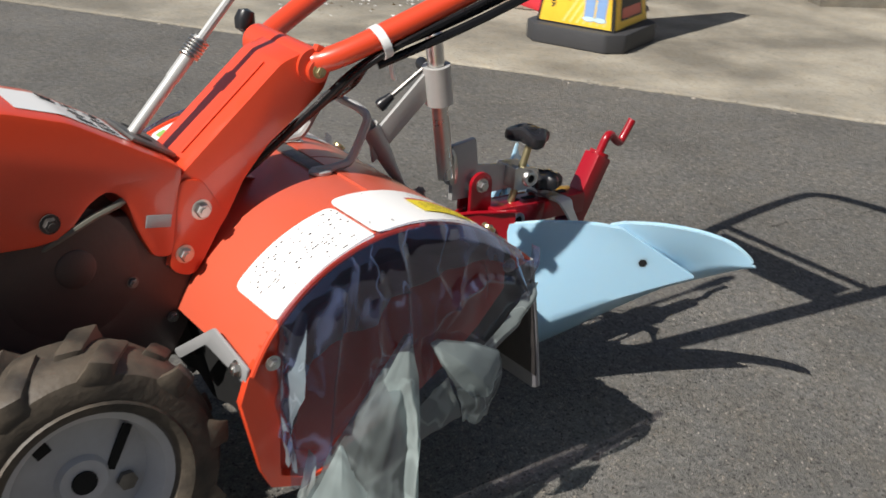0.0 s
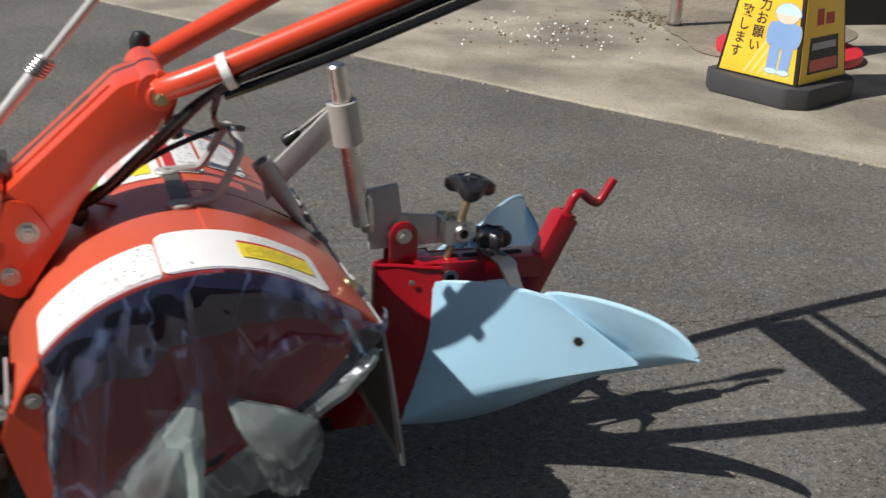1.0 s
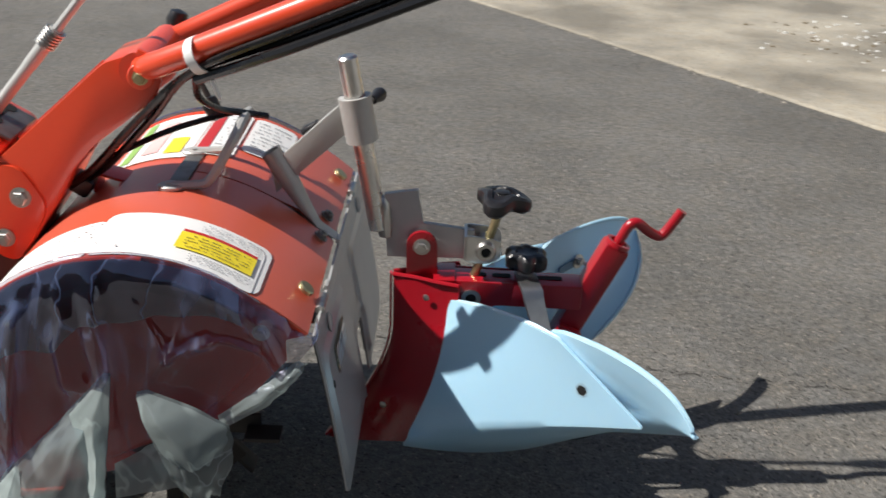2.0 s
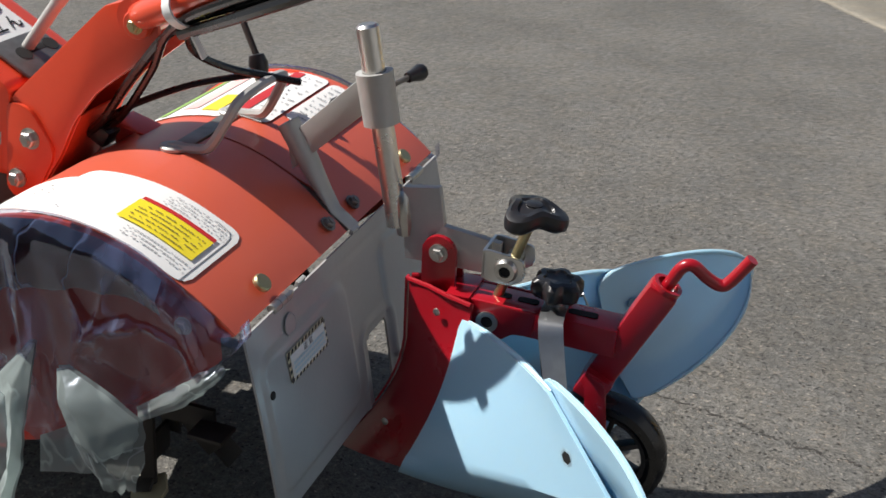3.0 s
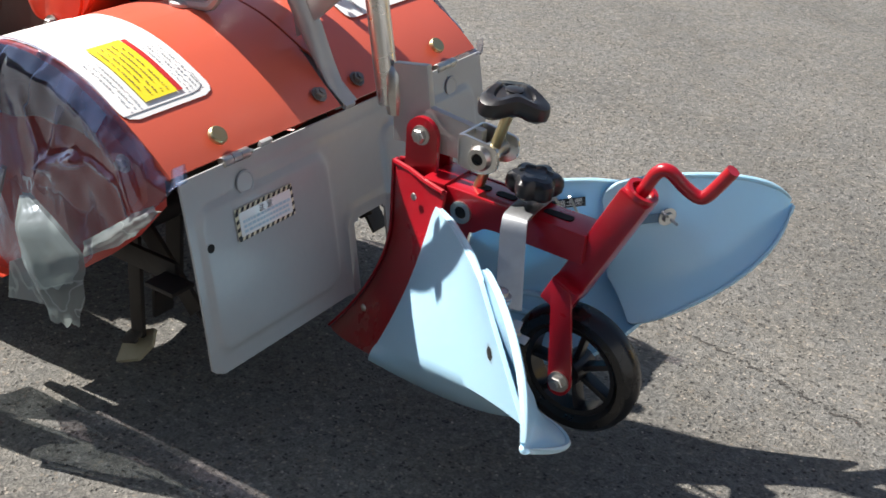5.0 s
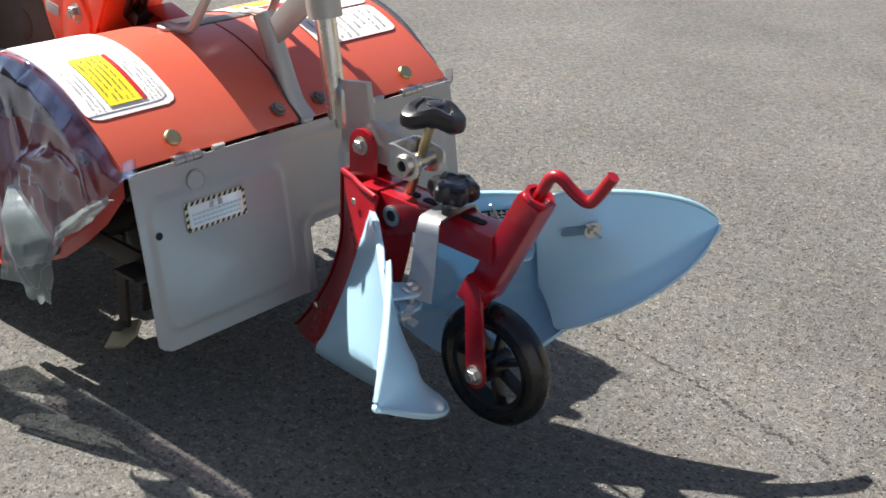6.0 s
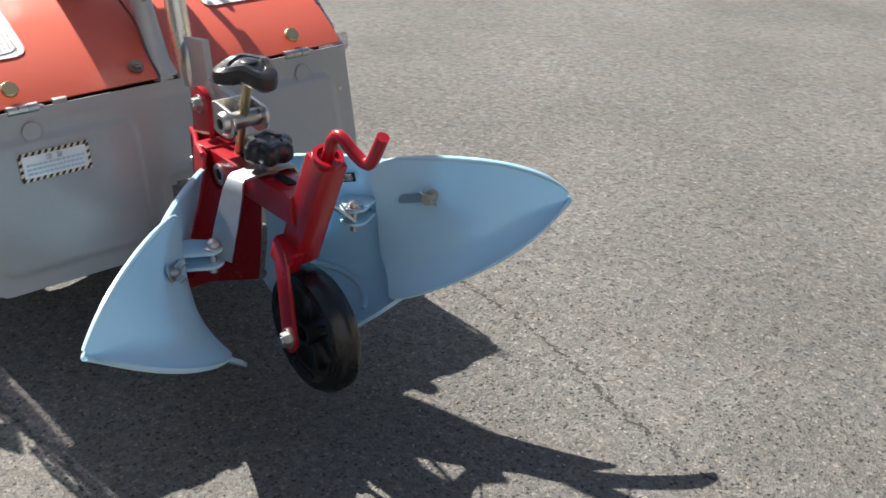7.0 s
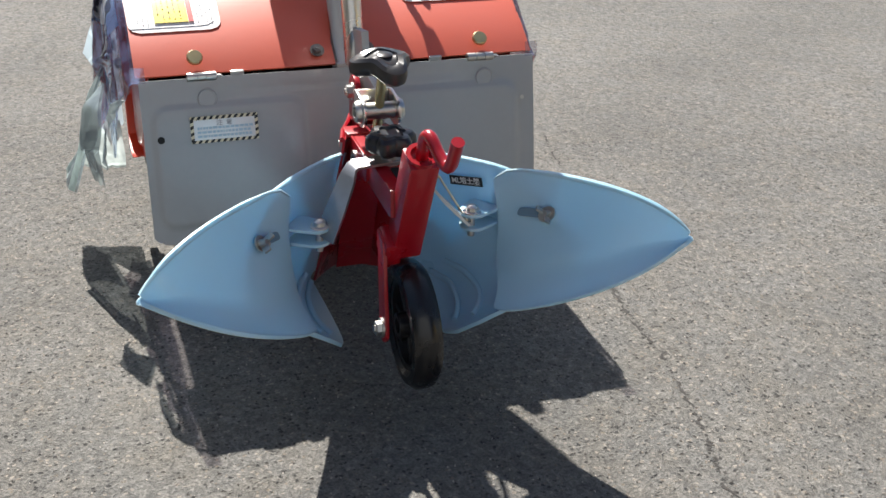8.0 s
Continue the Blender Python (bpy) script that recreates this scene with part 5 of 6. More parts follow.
for s in (-1, 1):
    fm, fe = round_end(wing_surface(*MAIN, s, 0.0)), soft_corners(wing_surface(*EXT, s, 0.009))
    wing = part("wing", join(sheet(fm, 22, 30, 0.005), rim_rod(fm, 0.0, 0, 1, 0.0036)), M_BLUE, ridger, "light blue mouldboard wing")
    part("wing_extension", join(sheet(lambda u, v: fe(0.984 * u ** 1.3, v), 36, 20, 0.0045), rim_rod(fe, 0.0, 0.01, 0.97, 0.0036), rim_rod(fe, 1.0, 0.01, 0.96, 0.0028)), M_BLUE, wing, "light blue sliding wing extension")
    # bracket lugs and bolt on the inner side
    bx, by, bz = (0.302, Y0 - 0.096, 0.260) if s < 0 else (0.315, Y0 + 0.094, 0.263)
    for dz in (0.008, -0.010):
        part("bracket_lug", slab(rounded([(bx + 0.006, by - s * 0.014), (bx + 0.016, by + s * 0.004), (bx - 0.006, by + s * 0.042), (bx - 0.042, by + s * 0.016), (bx - 0.014, by - s * 0.013)][::s], 0.010, 3), "z", bz + dz - 0.002, bz + dz + 0.002, 0.0008), M_BLUE, wing)
    part("bracket_pin", lathe([(0.0, -0.022), (0.0045, -0.022), (0.0045, 0.010), (0.0115, 0.010), (0.0115, 0.012), (0.008, 0.013), (0.0075, 0.018), (0.004, 0.020), (0, 0.0205)], aim((bx, by, bz), (0.05, 0, 1)), 14), M_CHROME, wing)
    # wing bolt in its slot
    c = fe(0.25, 0.275)
    e1, e2 = (fe(0.26, 0.275) - fe(0.24, 0.275)).normalized(), (fe(0.25, 0.285) - fe(0.25, 0.265)).normalized()
    nn = e1.cross(e2)
    if nn.x < 0:
        nn = -nn
    sm = Matrix.Translation(c) @ Matrix((e1, e2, nn)).transposed().to_4x4()
    part("slot", slab(rounded([(-0.040, -0.0055), (0.006, -0.0055), (0.006, 0.0055), (-0.040, 0.0055)], 0.0055, 4), "z", 0.0025, 0.0042, 0), mat("slot_shade_blue", (0.16, 0.28, 0.38), 0.5), wing).data.transform(sm)
    part("washer", lathe([(0.0105, 0.004), (0.0105, 0.006), (0.0, 0.006)], sm, 22), M_ZINC, wing)
    part("wing_nut", join(lathe([(0.0062, 0.006), (0.005, 0.015), (0.0, 0.015)], sm, 12), box((0.012, 0.003, 0.010), sm @ pose(0, 0, 0, 0, 0, 40) @ pose(0.009, 0, 0.015, 0, -40, 0), 0.001), box((0.012, 0.003, 0.010), sm @ pose(0, 0, 0, 0, 0, 40) @ pose(-0.009, 0, 0.015, 0, 40, 0), 0.001)), M_ZINC, wing)
    # bolt head pressed in the outer face
    co = fm(0.8375, 0.375)
    f1, f2 = (fm(0.85, 0.375) - fm(0.82, 0.375)).normalized(), (fm(0.8375, 0.385) - fm(0.8375, 0.365)).normalized()
    no = f1.cross(f2)
    if no.x > 0:
        no = -no
    om = aim(co + no * (skin(wing, co, no) + 0.0010), no)
    part("bolt_hole", join(lathe([(0.0074, 0), (0.0074, 0.0008), (0, 0.0008)], om, 6)), M_HOLE, wing)
    part("hole_rim", lathe([(0.0070, 0), (0.0098, 0), (0.0094, 0.0006), (0.0074, 0.0006)], om, 24, True), M_BLUE, wing)
    # pressed ribs on the inner face
    for line in (((0.14, 0.70), (0.21, 0.725), (0.30, 0.755), (0.45, 0.84), (0.64, 0.935)), ((0.22, 0.58), (0.30, 0.625), (0.40, 0.69), (0.55, 0.79), (0.72, 0.90))):
        soft = smooth_path([(u, v, 0) for u, v in line], 5)
        part("rib", rod([fm(p.x, p.y) + Vector((0.0028, -s * 0.0028, 0.001)) for p in soft], 0.0042, 8), M_BLUE, wing)

# label on the right wing's inner face
fmr = wing_surface(*MAIN, 1, 0.0)
c = fmr(0.485, 0.12)
e1, e2 = (fmr(0.55, 0.13) - fmr(0.45, 0.13)).normalized(), (fmr(0.50, 0.10) - fmr(0.50, 0.16)).normalized()
e3 = e1.cross(e2).normalized()
e2 = e3.cross(e1)
lm = Matrix.Translation(c + e3 * 0.0040) @ Matrix((e1, e2, e3)).transposed().to_4x4()
wl = part("wing_label", box((0.050, 0.0125, 0.0006), lm, 0), M_INK, ridger, "black label with pale lettering")
words("ML\u57f9\u571f\u5668", 0.0102, lm @ pose(0, 0, 0.0008), M_WHITE, wl)
# small return spring
part("return_wire", rod([(0.300, Y0 + 0.045, 0.335), (0.318, Y0 + 0.088, 0.262)], 0.0015, 6), M_CHROME, ridger)

# ---- clear bags over the cover's ends ----
# folds in the film: line of the crest in the end's plane, its widths to the front and the rear, height
PLEATS = (
    (((-0.226, 0.464), (-0.224, 0.415), (-0.222, 0.375), (-0.219, 0.330)), 0.026, 0.004, 0.022),
    (((-0.272, 0.445), (-0.262, 0.405), (-0.272, 0.372), (-0.266, 0.322)), 0.007, 0.012, 0.014),
    (((-0.250, 0.440), (-0.245, 0.405), (-0.248, 0.375), (-0.240, 0.335)), 0.005, 0.006, -0.008),
    (((-0.313, 0.415), (-0.322, 0.360), (-0.331, 0.300), (-0.341, 0.200)), 0.018, 0.004, 0.022),
    (((-0.172, 0.330), (-0.158, 0.352), (-0.136, 0.368), (-0.100, 0.380)), 0.006, 0.005, 0.012),
    (((-0.178, 0.425), (-0.166, 0.400), (-0.154, 0.380), (-0.146, 0.362)), 0.010, 0.004, 0.009),
    (((-0.128, 0.415), (-0.132, 0.395), (-0.138, 0.378), (-0.146, 0.362)), 0.004, 0.010, 0.009),
    (((-0.200, 0.458), (-0.137, 0.452), (-0.085, 0.432), (-0.042, 0.405)), 0.008, 0.008, 0.009),
    (((-0.152, 0.330), (-0.122, 0.366), (-0.085, 0.382), (-0.045, 0.372)), 0.0035, 0.0035, 0.007),
    (((-0.045, 0.372), (-0.030, 0.360), (-0.022, 0.345), (-0.020, 0.332)), 0.004, 0.003, 0.009),
    (((-0.042, 0.405), (-0.034, 0.385), (-0.024, 0.365), (-0.014, 0.345)), 0.014, 0.004, 0.014),
)


def near_line(x, z, pts):
    """Distance from a point to a broken line, and how far along it lies."""
    best, along, side = 9.0, 0.0, 0.0
    n = len(pts) - 1
    for k in range(n):
        (ax, az), (bx_, bz_) = pts[k], pts[k + 1]
        dx, dz = bx_ - ax, bz_ - az
        t = max(0.0, min(1.0, ((x - ax) * dx + (z - az) * dz) / (dx * dx + dz * dz)))
        d = math.hypot(x - ax - dx * t, z - az - dz * t)
        if d < best:
            best, along, side = d, (k + t) / n, x - ax - dx * t
    return best, along, side


def bag_cap(sgn, edge, slack=1.0):
    """Film drawn from the cover's rim (v = 0) down to a torn lower edge (v = 1); u runs from the rear to the front."""
    low = smooth_path([(0.018, 0, 0.372), (0.002, 0, 0.352), (-0.018, 0, 0.342), (-0.035, 0, 0.326), (-0.055, 0, 0.308), (-0.078, 0, 0.284), (-0.098, 0, 0.256), (-0.128, 0, 0.224), (-0.172, 0, 0.202), (-0.215, 0, 0.200),
                       (-0.250, 0, 0.214), (-0.295, 0, 0.226), (-0.338, 0, 0.205), (-0.366, 0, 0.160), (-0.386, 0, 0.165)], 12)
    collar = 0.14

    def f(u, v):
        a = radians(12 + 170 * u)
        r = 0.2425 + 0.0015 * noise.noise(Vector((u * 14, sgn, 7)))
        rim = Vector((COV_C.x + r * math.cos(a), 0, COV_C.z + 0.004 + r * math.sin(a)))
        rim.x = max(rim.x, -0.387 + 0.007 * noise.noise(Vector((u * 22, 3, sgn))))
        if u < 0.16:
            rim = rim.lerp(Vector((0.020, 0, 0.396)), (1 - u / 0.16) ** 0.7)
        elif rim.x > -0.044:
            rim = rim.lerp(Vector((rim.x, 0, 0.418 - 0.6 * (rim.x + 0.044))), 0.8)
        k = min(1.0, u) * (len(low) - 1)
        i = min(int(k), len(low) - 2)
        end = low[i].lerp(low[i + 1], k - i)
        end.z += 0.005 * noise.noise(Vector((u * 26, 2, sgn)))
        w = max(0.0, v - collar) / (1 - collar)
        p = rim.lerp(end, w)
        out = 0.003 + (0.012 * min(1.0, u / 0.2) + 0.014 * min(1.0, u / 0.6)) * (0.72 * (1 - math.exp(-w / 0.07)) + 0.28 * w)
        for line, front, rear, high in PLEATS:
            d, s, side = near_line(p.x, p.z, line)
            wide = front if side < 0 else rear
            if d < wide * 5:
                out += high * (0.25 + 0.75 * s ** 0.7) * math.exp(-(d / wide) ** 1.25) * min(1.0, w * 7)
        out += 0.002 * noise.noise(Vector((p.x * 40, p.z * 22, 2 + sgn))) - 0.003 * abs(noise.noise(Vector((p.x * 20 + p.z * 9, p.z * 11, 8 + sgn)))) * min(1.0, w * 4)
        y = edge + sgn * max(0.003, out * slack)
        if v < collar:      # the collar of film that lies back over the shoulder
            t = 1 - v / collar
            wide = 0.004 + (0.012 if u < 0.24 else 0.0) * min(1.0, (0.24 - u) / 0.12 if u < 0.24 else 0) + 0.003 * noise.noise(Vector((u * 13, 5, sgn)))
            away = Vector((0.5, 0, 0.86)) if u < 0.25 else (rim - Vector((COV_C.x, 0, COV_C.z))).normalized()
            p = rim + away * (0.001 * (1 - t) + 0.001 + 0.001 * abs(noise.noise(Vector((u * 40, t * 4, 3)))))
            y = edge + sgn * (0.003 * (1 - t) - t * min(wide, 0.0035 if u > 0.24 else wide))
            if u < 0.12:
                p.x = min(p.x, 0.024)
        p.y = y
        return p
    return f


bag = thing("plastic_bag", (-0.2, -0.32, 0.12), "torn clear plastic bag draped over the cover end", "plastic bag", "bags over the cover ends")
cap_left = bag_cap(-1, YL - 0.004)
part("bag_film", sheet(cap_left, 240, 64), M_FILM, bag, smooth=80)
part("bag_hem", sheet(lambda u, v: cap_left(0.26 + 0.74 * u, 0.15 + (0.24 + 0.08 * noise.noise(Vector((u * 9, 4, 2)))) * v) - Vector((0, 0.0025, 0)), 120, 16), M_HEM, bag, "gathered hem of doubled film", smooth=80)


def strip(left, right, amp, seed, fall, crease=0.0, at=0.7):
    """A crumpled sheet between two side lines, ragged at the lower end; crease folds it along u = at."""
    L_, R_ = smooth_path(left, 1), smooth_path(right, 1)

    def on(line, v):
        k = v * (len(line) - 1)
        i = min(int(k), len(line) - 2)
        return line[i].lerp(line[i + 1], k - i)

    def f(u, v):
        p = on(L_, v).lerp(on(R_, v), u)
        n = noise.noise(Vector((u * 1.6 + seed, v * 2.2, seed))) + 0.10 * noise.noise(Vector((u * 9, v * 7 + seed, 1)))
        cr = abs(noise.noise(Vector((u * 2.4 + v * 1.3, v * 1.8, seed + 9))))
        fold = 1 - min(1.0, abs(u - at) / (at if u < at else 1 - at))
        p.y -= amp * (n + 1.2 * cr) * (0.25 + v) + crease * fold * min(1, v * 3)
        p.x += 0.006 * noise.noise(Vector((v * 9, u * 2, seed))) * v
        p.z += fall * (noise.noise(Vector((u * 5, seed, 3))) + 0.5 * noise.noise(Vector((u * 17, seed, 8)))) * v ** 3
        return p
    return f


part("bag_tail", sheet(strip([(-0.222, -0.318, 0.338), (-0.285, -0.326, 0.268), (-0.340, -0.336, 0.214), (-0.389, -0.352, 0.156), (-0.400, -0.386, 0.108)],
                             [(-0.214, -0.318, 0.338), (-0.214, -0.337, 0.290), (-0.217, -0.349, 0.245), (-0.222, -0.358, 0.195), (-0.234, -0.380, 0.126)], 0.0022, 3.0, 0.016, 0.014, 0.62), 36, 48), M_HAZY, bag, "crumpled milky film tail", smooth=50)
part("bag_ply", sheet(strip([(-0.221, -0.322, 0.336), (-0.262, -0.334, 0.290), (-0.248, -0.346, 0.245), (-0.240, -0.361, 0.195), (-0.262, -0.382, 0.132)],
                            [(-0.214, -0.322, 0.336), (-0.214, -0.341, 0.290), (-0.217, -0.353, 0.245), (-0.222, -0.363, 0.195), (-0.236, -0.384, 0.126)], 0.0022, 3.0, 0.0, 0.010, 0.62), 22, 44), M_MILKY, bag, "second layer of milky film", smooth=50)
part("bag_ply", sheet(strip([(-0.330, -0.342, 0.222), (-0.358, -0.350, 0.190), (-0.389, -0.358, 0.156), (-0.399, -0.391, 0.110)],
                            [(-0.326, -0.343, 0.220), (-0.318, -0.362, 0.180), (-0.296, -0.378, 0.146), (-0.262, -0.388, 0.118)], 0.0022, 3.0, 0.010, 0.006, 0.5), 30, 24), M_MILKY, bag, "second layer of milky film", smooth=50)
part("bag_fold", sheet(strip([(-0.184, -0.324, 0.318), (-0.176, -0.342, 0.290), (-0.158, -0.352, 0.258), (-0.148, -0.348, 0.225), (-0.133, -0.338, 0.190)],
                             [(-0.172, -0.322, 0.320), (-0.115, -0.332, 0.304), (-0.076, -0.336, 0.283), (-0.070, -0.344, 0.250), (-0.090, -0.338, 0.190)], 0.0030, 7.0, 0.014, 0.014, 0.35), 32, 38), M_HAZY, bag, "crumpled milky film fold", smooth=50)
part("bag_ply", sheet(strip([(-0.184, -0.328, 0.316), (-0.174, -0.346, 0.290), (-0.150, -0.357, 0.255), (-0.128, -0.354, 0.232)], [(-0.172, -0.326, 0.318), (-0.115, -0.337, 0.303), (-0.076, -0.341, 0.282), (-0.082, -0.347, 0.252)], 0.0030, 7.0, 0.012, 0.014, 0.35), 26, 16), M_THIN, bag, "second layer of milky film", smooth=50)
part("bag_pleat", sheet(strip([(-0.360, YL - 0.004, 0.396), (-0.376, YL - 0.004, 0.348), (-0.385, YL - 0.004, 0.309), (-0.386, YL - 0.004, 0.256), (-0.380, YL - 0.004, 0.185)],
                              [(-0.356, YL - 0.016, 0.396), (-0.374, YL - 0.044, 0.350), (-0.383, YL - 0.060, 0.309), (-0.385, YL - 0.030, 0.256), (-0.374, YL - 0.026, 0.180)], 0.003, 27.0, 0.010, 0.004, 0.5), 14, 30), M_PALE, bag, "deep fold of doubled film", smooth=50)
part("bag_hem", sheet(strip([(-0.216, -0.330, 0.222), (-0.185, -0.326, 0.240), (-0.155, -0.328, 0.262)],
                            [(-0.216, -0.338, 0.178), (-0.180, -0.332, 0.184), (-0.130, -0.332, 0.194)], 0.006, 12.0, 0.0), 10, 24), M_THIN, bag, "thin hem of milky film", smooth=50)
part("bag_roll", sheet(strip([(-0.092, -0.322, 0.288), (-0.050, -0.318, 0.318), (-0.015, -0.308, 0.345), (0.004, -0.300, 0.356)],
                             [(-0.088, -0.326, 0.272), (-0.030, -0.322, 0.306), (0.000, -0.312, 0.334), (0.012, -0.302, 0.350)], 0.007, 5.0, 0.0, 0.008, 0.5), 14, 34), M_THIN, bag, "rolled edge of milky film", smooth=50)
# added film piece, placed to block sun and complete the shadow below the bag
part("bag_tail", sheet(strip([(-0.350, -0.300, 0.200), (-0.357, -0.298, 0.160), (-0.364, -0.296, 0.128), (-0.370, -0.296, 0.108)],
                             [(-0.352, -0.322, 0.200), (-0.370, -0.350, 0.160), (-0.388, -0.376, 0.126), (-0.396, -0.386, 0.108)], 0.0022, 19.0, 0.010, 0.005, 0.5), 24, 20), M_THIN, bag, "film piece added to fill out the bag shadow", smooth=50)
bag_b = thing("plastic_bag", (-0.2, 0.31, 0.19), "clear plastic bag stretched over the cover end", "plastic bag", "bags over the cover ends")
part("bag_film", sheet(bag_cap(1, YR + 0.003, 0.35), 180, 48), M_FILM, bag_b, smooth=80)

# ---- sign on the apron ----
SC = Vector((2.205, 1.895, 0.008))
SA = 22.6
sign = thing("safety_sign", SC, "yellow four-sided safety sign tower on a grey rubber base", "sign")
SM = pose(*SC, 0, 0, SA)


def frustum(w0, w1, h0, h1, m, bev):
    bm = bmesh.new()
    a = [bm.verts.new((x * w0, y * w0, h0)) for x, y in ((-1, -1), (1, -1), (1, 1), (-1, 1))]
    b = [bm.verts.new((x * w1, y * w1, h1)) for x, y in ((-1, -1), (1, -1), (1, 1), (-1, 1))]
    bm.faces.new(list(reversed(a)))
    bm.faces.new(b)
    for k in range(4):
        bm.faces.new((a[k], a[(k + 1) % 4], b[(k + 1) % 4], b[k]))
    if bev:
        bevel(bm, bev, 3)
    bm.transform(m)
    return bm


part("base", join(slab([(x * 0.212, y * 0.212) for x, y in ((-1, -0.72), (-0.72, -1), (0.72, -1), (1, -0.72), (1, 0.72), (0.72, 1), (-0.72, 1), (-1, 0.72))], "z", 0.0, 0.075, 0.012)), M_SBASE, sign, "grey rubber base").data.transform(SM)
part("tower", frustum(0.165, 0.045, 0.070, 1.10, SM, 0.012), M_BLACK, sign, "black tower body")
tilt = math.degrees(math.atan2(0.165 - 0.045, 1.03))
faces = []
for k in range(4):
    fmx = SM @ pose(0, 0, 0, 0, 0, 90 * k) @ pose(0, -0.165, 0.070, 90 - tilt, 0, 0)
    faces.append(fmx)
    part("panel", slab([(-0.152, 0.012), (0.152, 0.012), (0.042, 1.0), (-0.042, 1.0)], "z", 0.0005, 0.0025, 0.0005), M_SIGNY, sign, "amber printed panel").data.transform(fmx)
fr = faces[3]
# readable lettering in two columns
for k, ch in enumerate("\u5354\u529b\u304a\u9858\u3044"):
    words(ch, 0.047, fr @ pose(-0.008 - 0.0055 * k, 0.307 - 0.048 * k, 0.0032), M_INK, sign)
for k, ch in enumerate("\u81f4\u3057\u307e\u3059"):
    words(ch, 0.047, fr @ pose(-0.080 - 0.006 * k, 0.228 - 0.048 * k, 0.0032), M_INK, sign)


def print_shape(pts, z, material, name="printed_shape"):
    pts = [(0.078 + (x - 0.078) * 1.18, 0.034 + (y - 0.030) * 0.88) for x, y in pts]
    part(name, slab(pts, "z", z, z + 0.0004, 0), material, sign, smooth=0).data.transform(fr)


def oval(cx, cy, rx, ry, n=20):
    return [(cx + rx * math.cos(2 * math.pi * k / n), cy + ry * math.sin(2 * math.pi * k / n)) for k in range(n)]


# plain printed figure: blocks of colour with a dark edge
FX = 0.078
for grow, z, ms in ((0.0025, 0.0027, (M_GINK,) * 6), (0.0, 0.0032, (M_SHIRT, M_SHIRT, M_SHIRT, M_SKIN, M_CYAN, M_CYAN))):
    g = grow
    print_shape(rounded([(FX - 0.036 - g, 0.045), (FX - 0.003, 0.045), (FX - 0.003, 0.15), (FX - 0.038 - g, 0.15)], 0.006), z, ms[0])
    print_shape(rounded([(FX + 0.003, 0.045), (FX + 0.036 + g, 0.045), (FX + 0.038 + g, 0.15), (FX + 0.003, 0.15)], 0.006), z + 0.0001, ms[0])
    print_shape(rounded([(FX - 0.030 - g, 0.13), (FX + 0.030 + g, 0.13), (FX + 0.036 + g, 0.235 + g), (FX - 0.036 - g, 0.235 + g)], 0.015), z + 0.0002, ms[1])
    for e in (-1, 1):
        print_shape(oval(FX + e * 0.042, 0.185, 0.014 + g, 0.045 + g), z + 0.0003, ms[2])
        print_shape(oval(FX + e * 0.020, 0.040, 0.021 + g, 0.010 + g), z + 0.0004, ms[4])
    print_shape(oval(FX, 0.262, 0.038 + g, 0.034 + g), z + 0.0005, ms[3])
    print_shape([(FX + (0.043 + g) * math.cos(math.pi * k / 14), 0.262 + (0.045 + g) * math.sin(math.pi * k / 14)) for k in range(15)], z + 0.0006, ms[5])
# slanting pale stripes behind the figure
for k in range(7):
    x0 = -0.055 + 0.028 * k
    hi = min(0.20, 0.020 + (0.128 - x0) * 1.1)
    part("printed_stripe", slab([(x0, 0.020), (x0 + 0.010, 0.020), (x0 + 0.010 + (hi - 0.02) * 0.55, hi), (x0 + (hi - 0.02) * 0.55, hi)] if x0 + 0.010 + (hi - 0.02) * 0.55 < 0.132 else
         [(x0, 0.020), (x0 + 0.010, 0.020), (0.130, 0.020 + (0.120 - x0) / 0.55), (0.130, 0.020 + (0.130 - x0) / 0.55 - 0.004)], "z", 0.0025, 0.0026, 0), M_STRIPE, sign, smooth=0).data.transform(fr)
# side panel: plain shapes for the maker's marks
sd = faces[0]
for pts, z, material in (([(-0.105, 0.040), (0.105, 0.040), (0.092, 0.165), (-0.092, 0.165)], 0.0028, M_INK), ([(-0.092, 0.048), (0.092, 0.048), (0.088, 0.088), (-0.088, 0.088)], 0.0033, M_SIDE),
                         ([(-0.080, 0.122), (0.080, 0.122), (0.077, 0.146), (-0.077, 0.146)], 0.0033, M_GINK), ([(-0.055, 0.205), (-0.008, 0.205), (-0.012, 0.262), (-0.055, 0.262)], 0.0028, M_LRED),
                         ([(0.004, 0.205), (0.062, 0.205), (0.058, 0.245), (0.004, 0.245)], 0.0028, M_LRED)):
    part("printed_shape", slab(pts, "z", z, z + 0.0004, 0), material, sign, smooth=0).data.transform(sd)

# ---- behind the sign ----
cone = thing("traffic_cone", (2.64, 2.44, 0.008), "red plastic traffic cone standing behind the sign", "traffic cone")
part("cone_base", slab([(2.64 + 0.30 * math.cos(math.pi * k / 14), 2.44 + 0.30 * math.sin(math.pi * k / 14)) for k in range(28)], "z", 0.008, 0.05, 0.012), mat("faded_red_plastic", (0.66, 0.035, 0.05), 0.45), cone)
part("cone_body", lathe([(0.18, 0.045), (0.16, 0.07), (0.035, 0.72), (0.0, 0.725)], pose(2.64, 2.44, 0.0), 28), M_BLACK, cone)


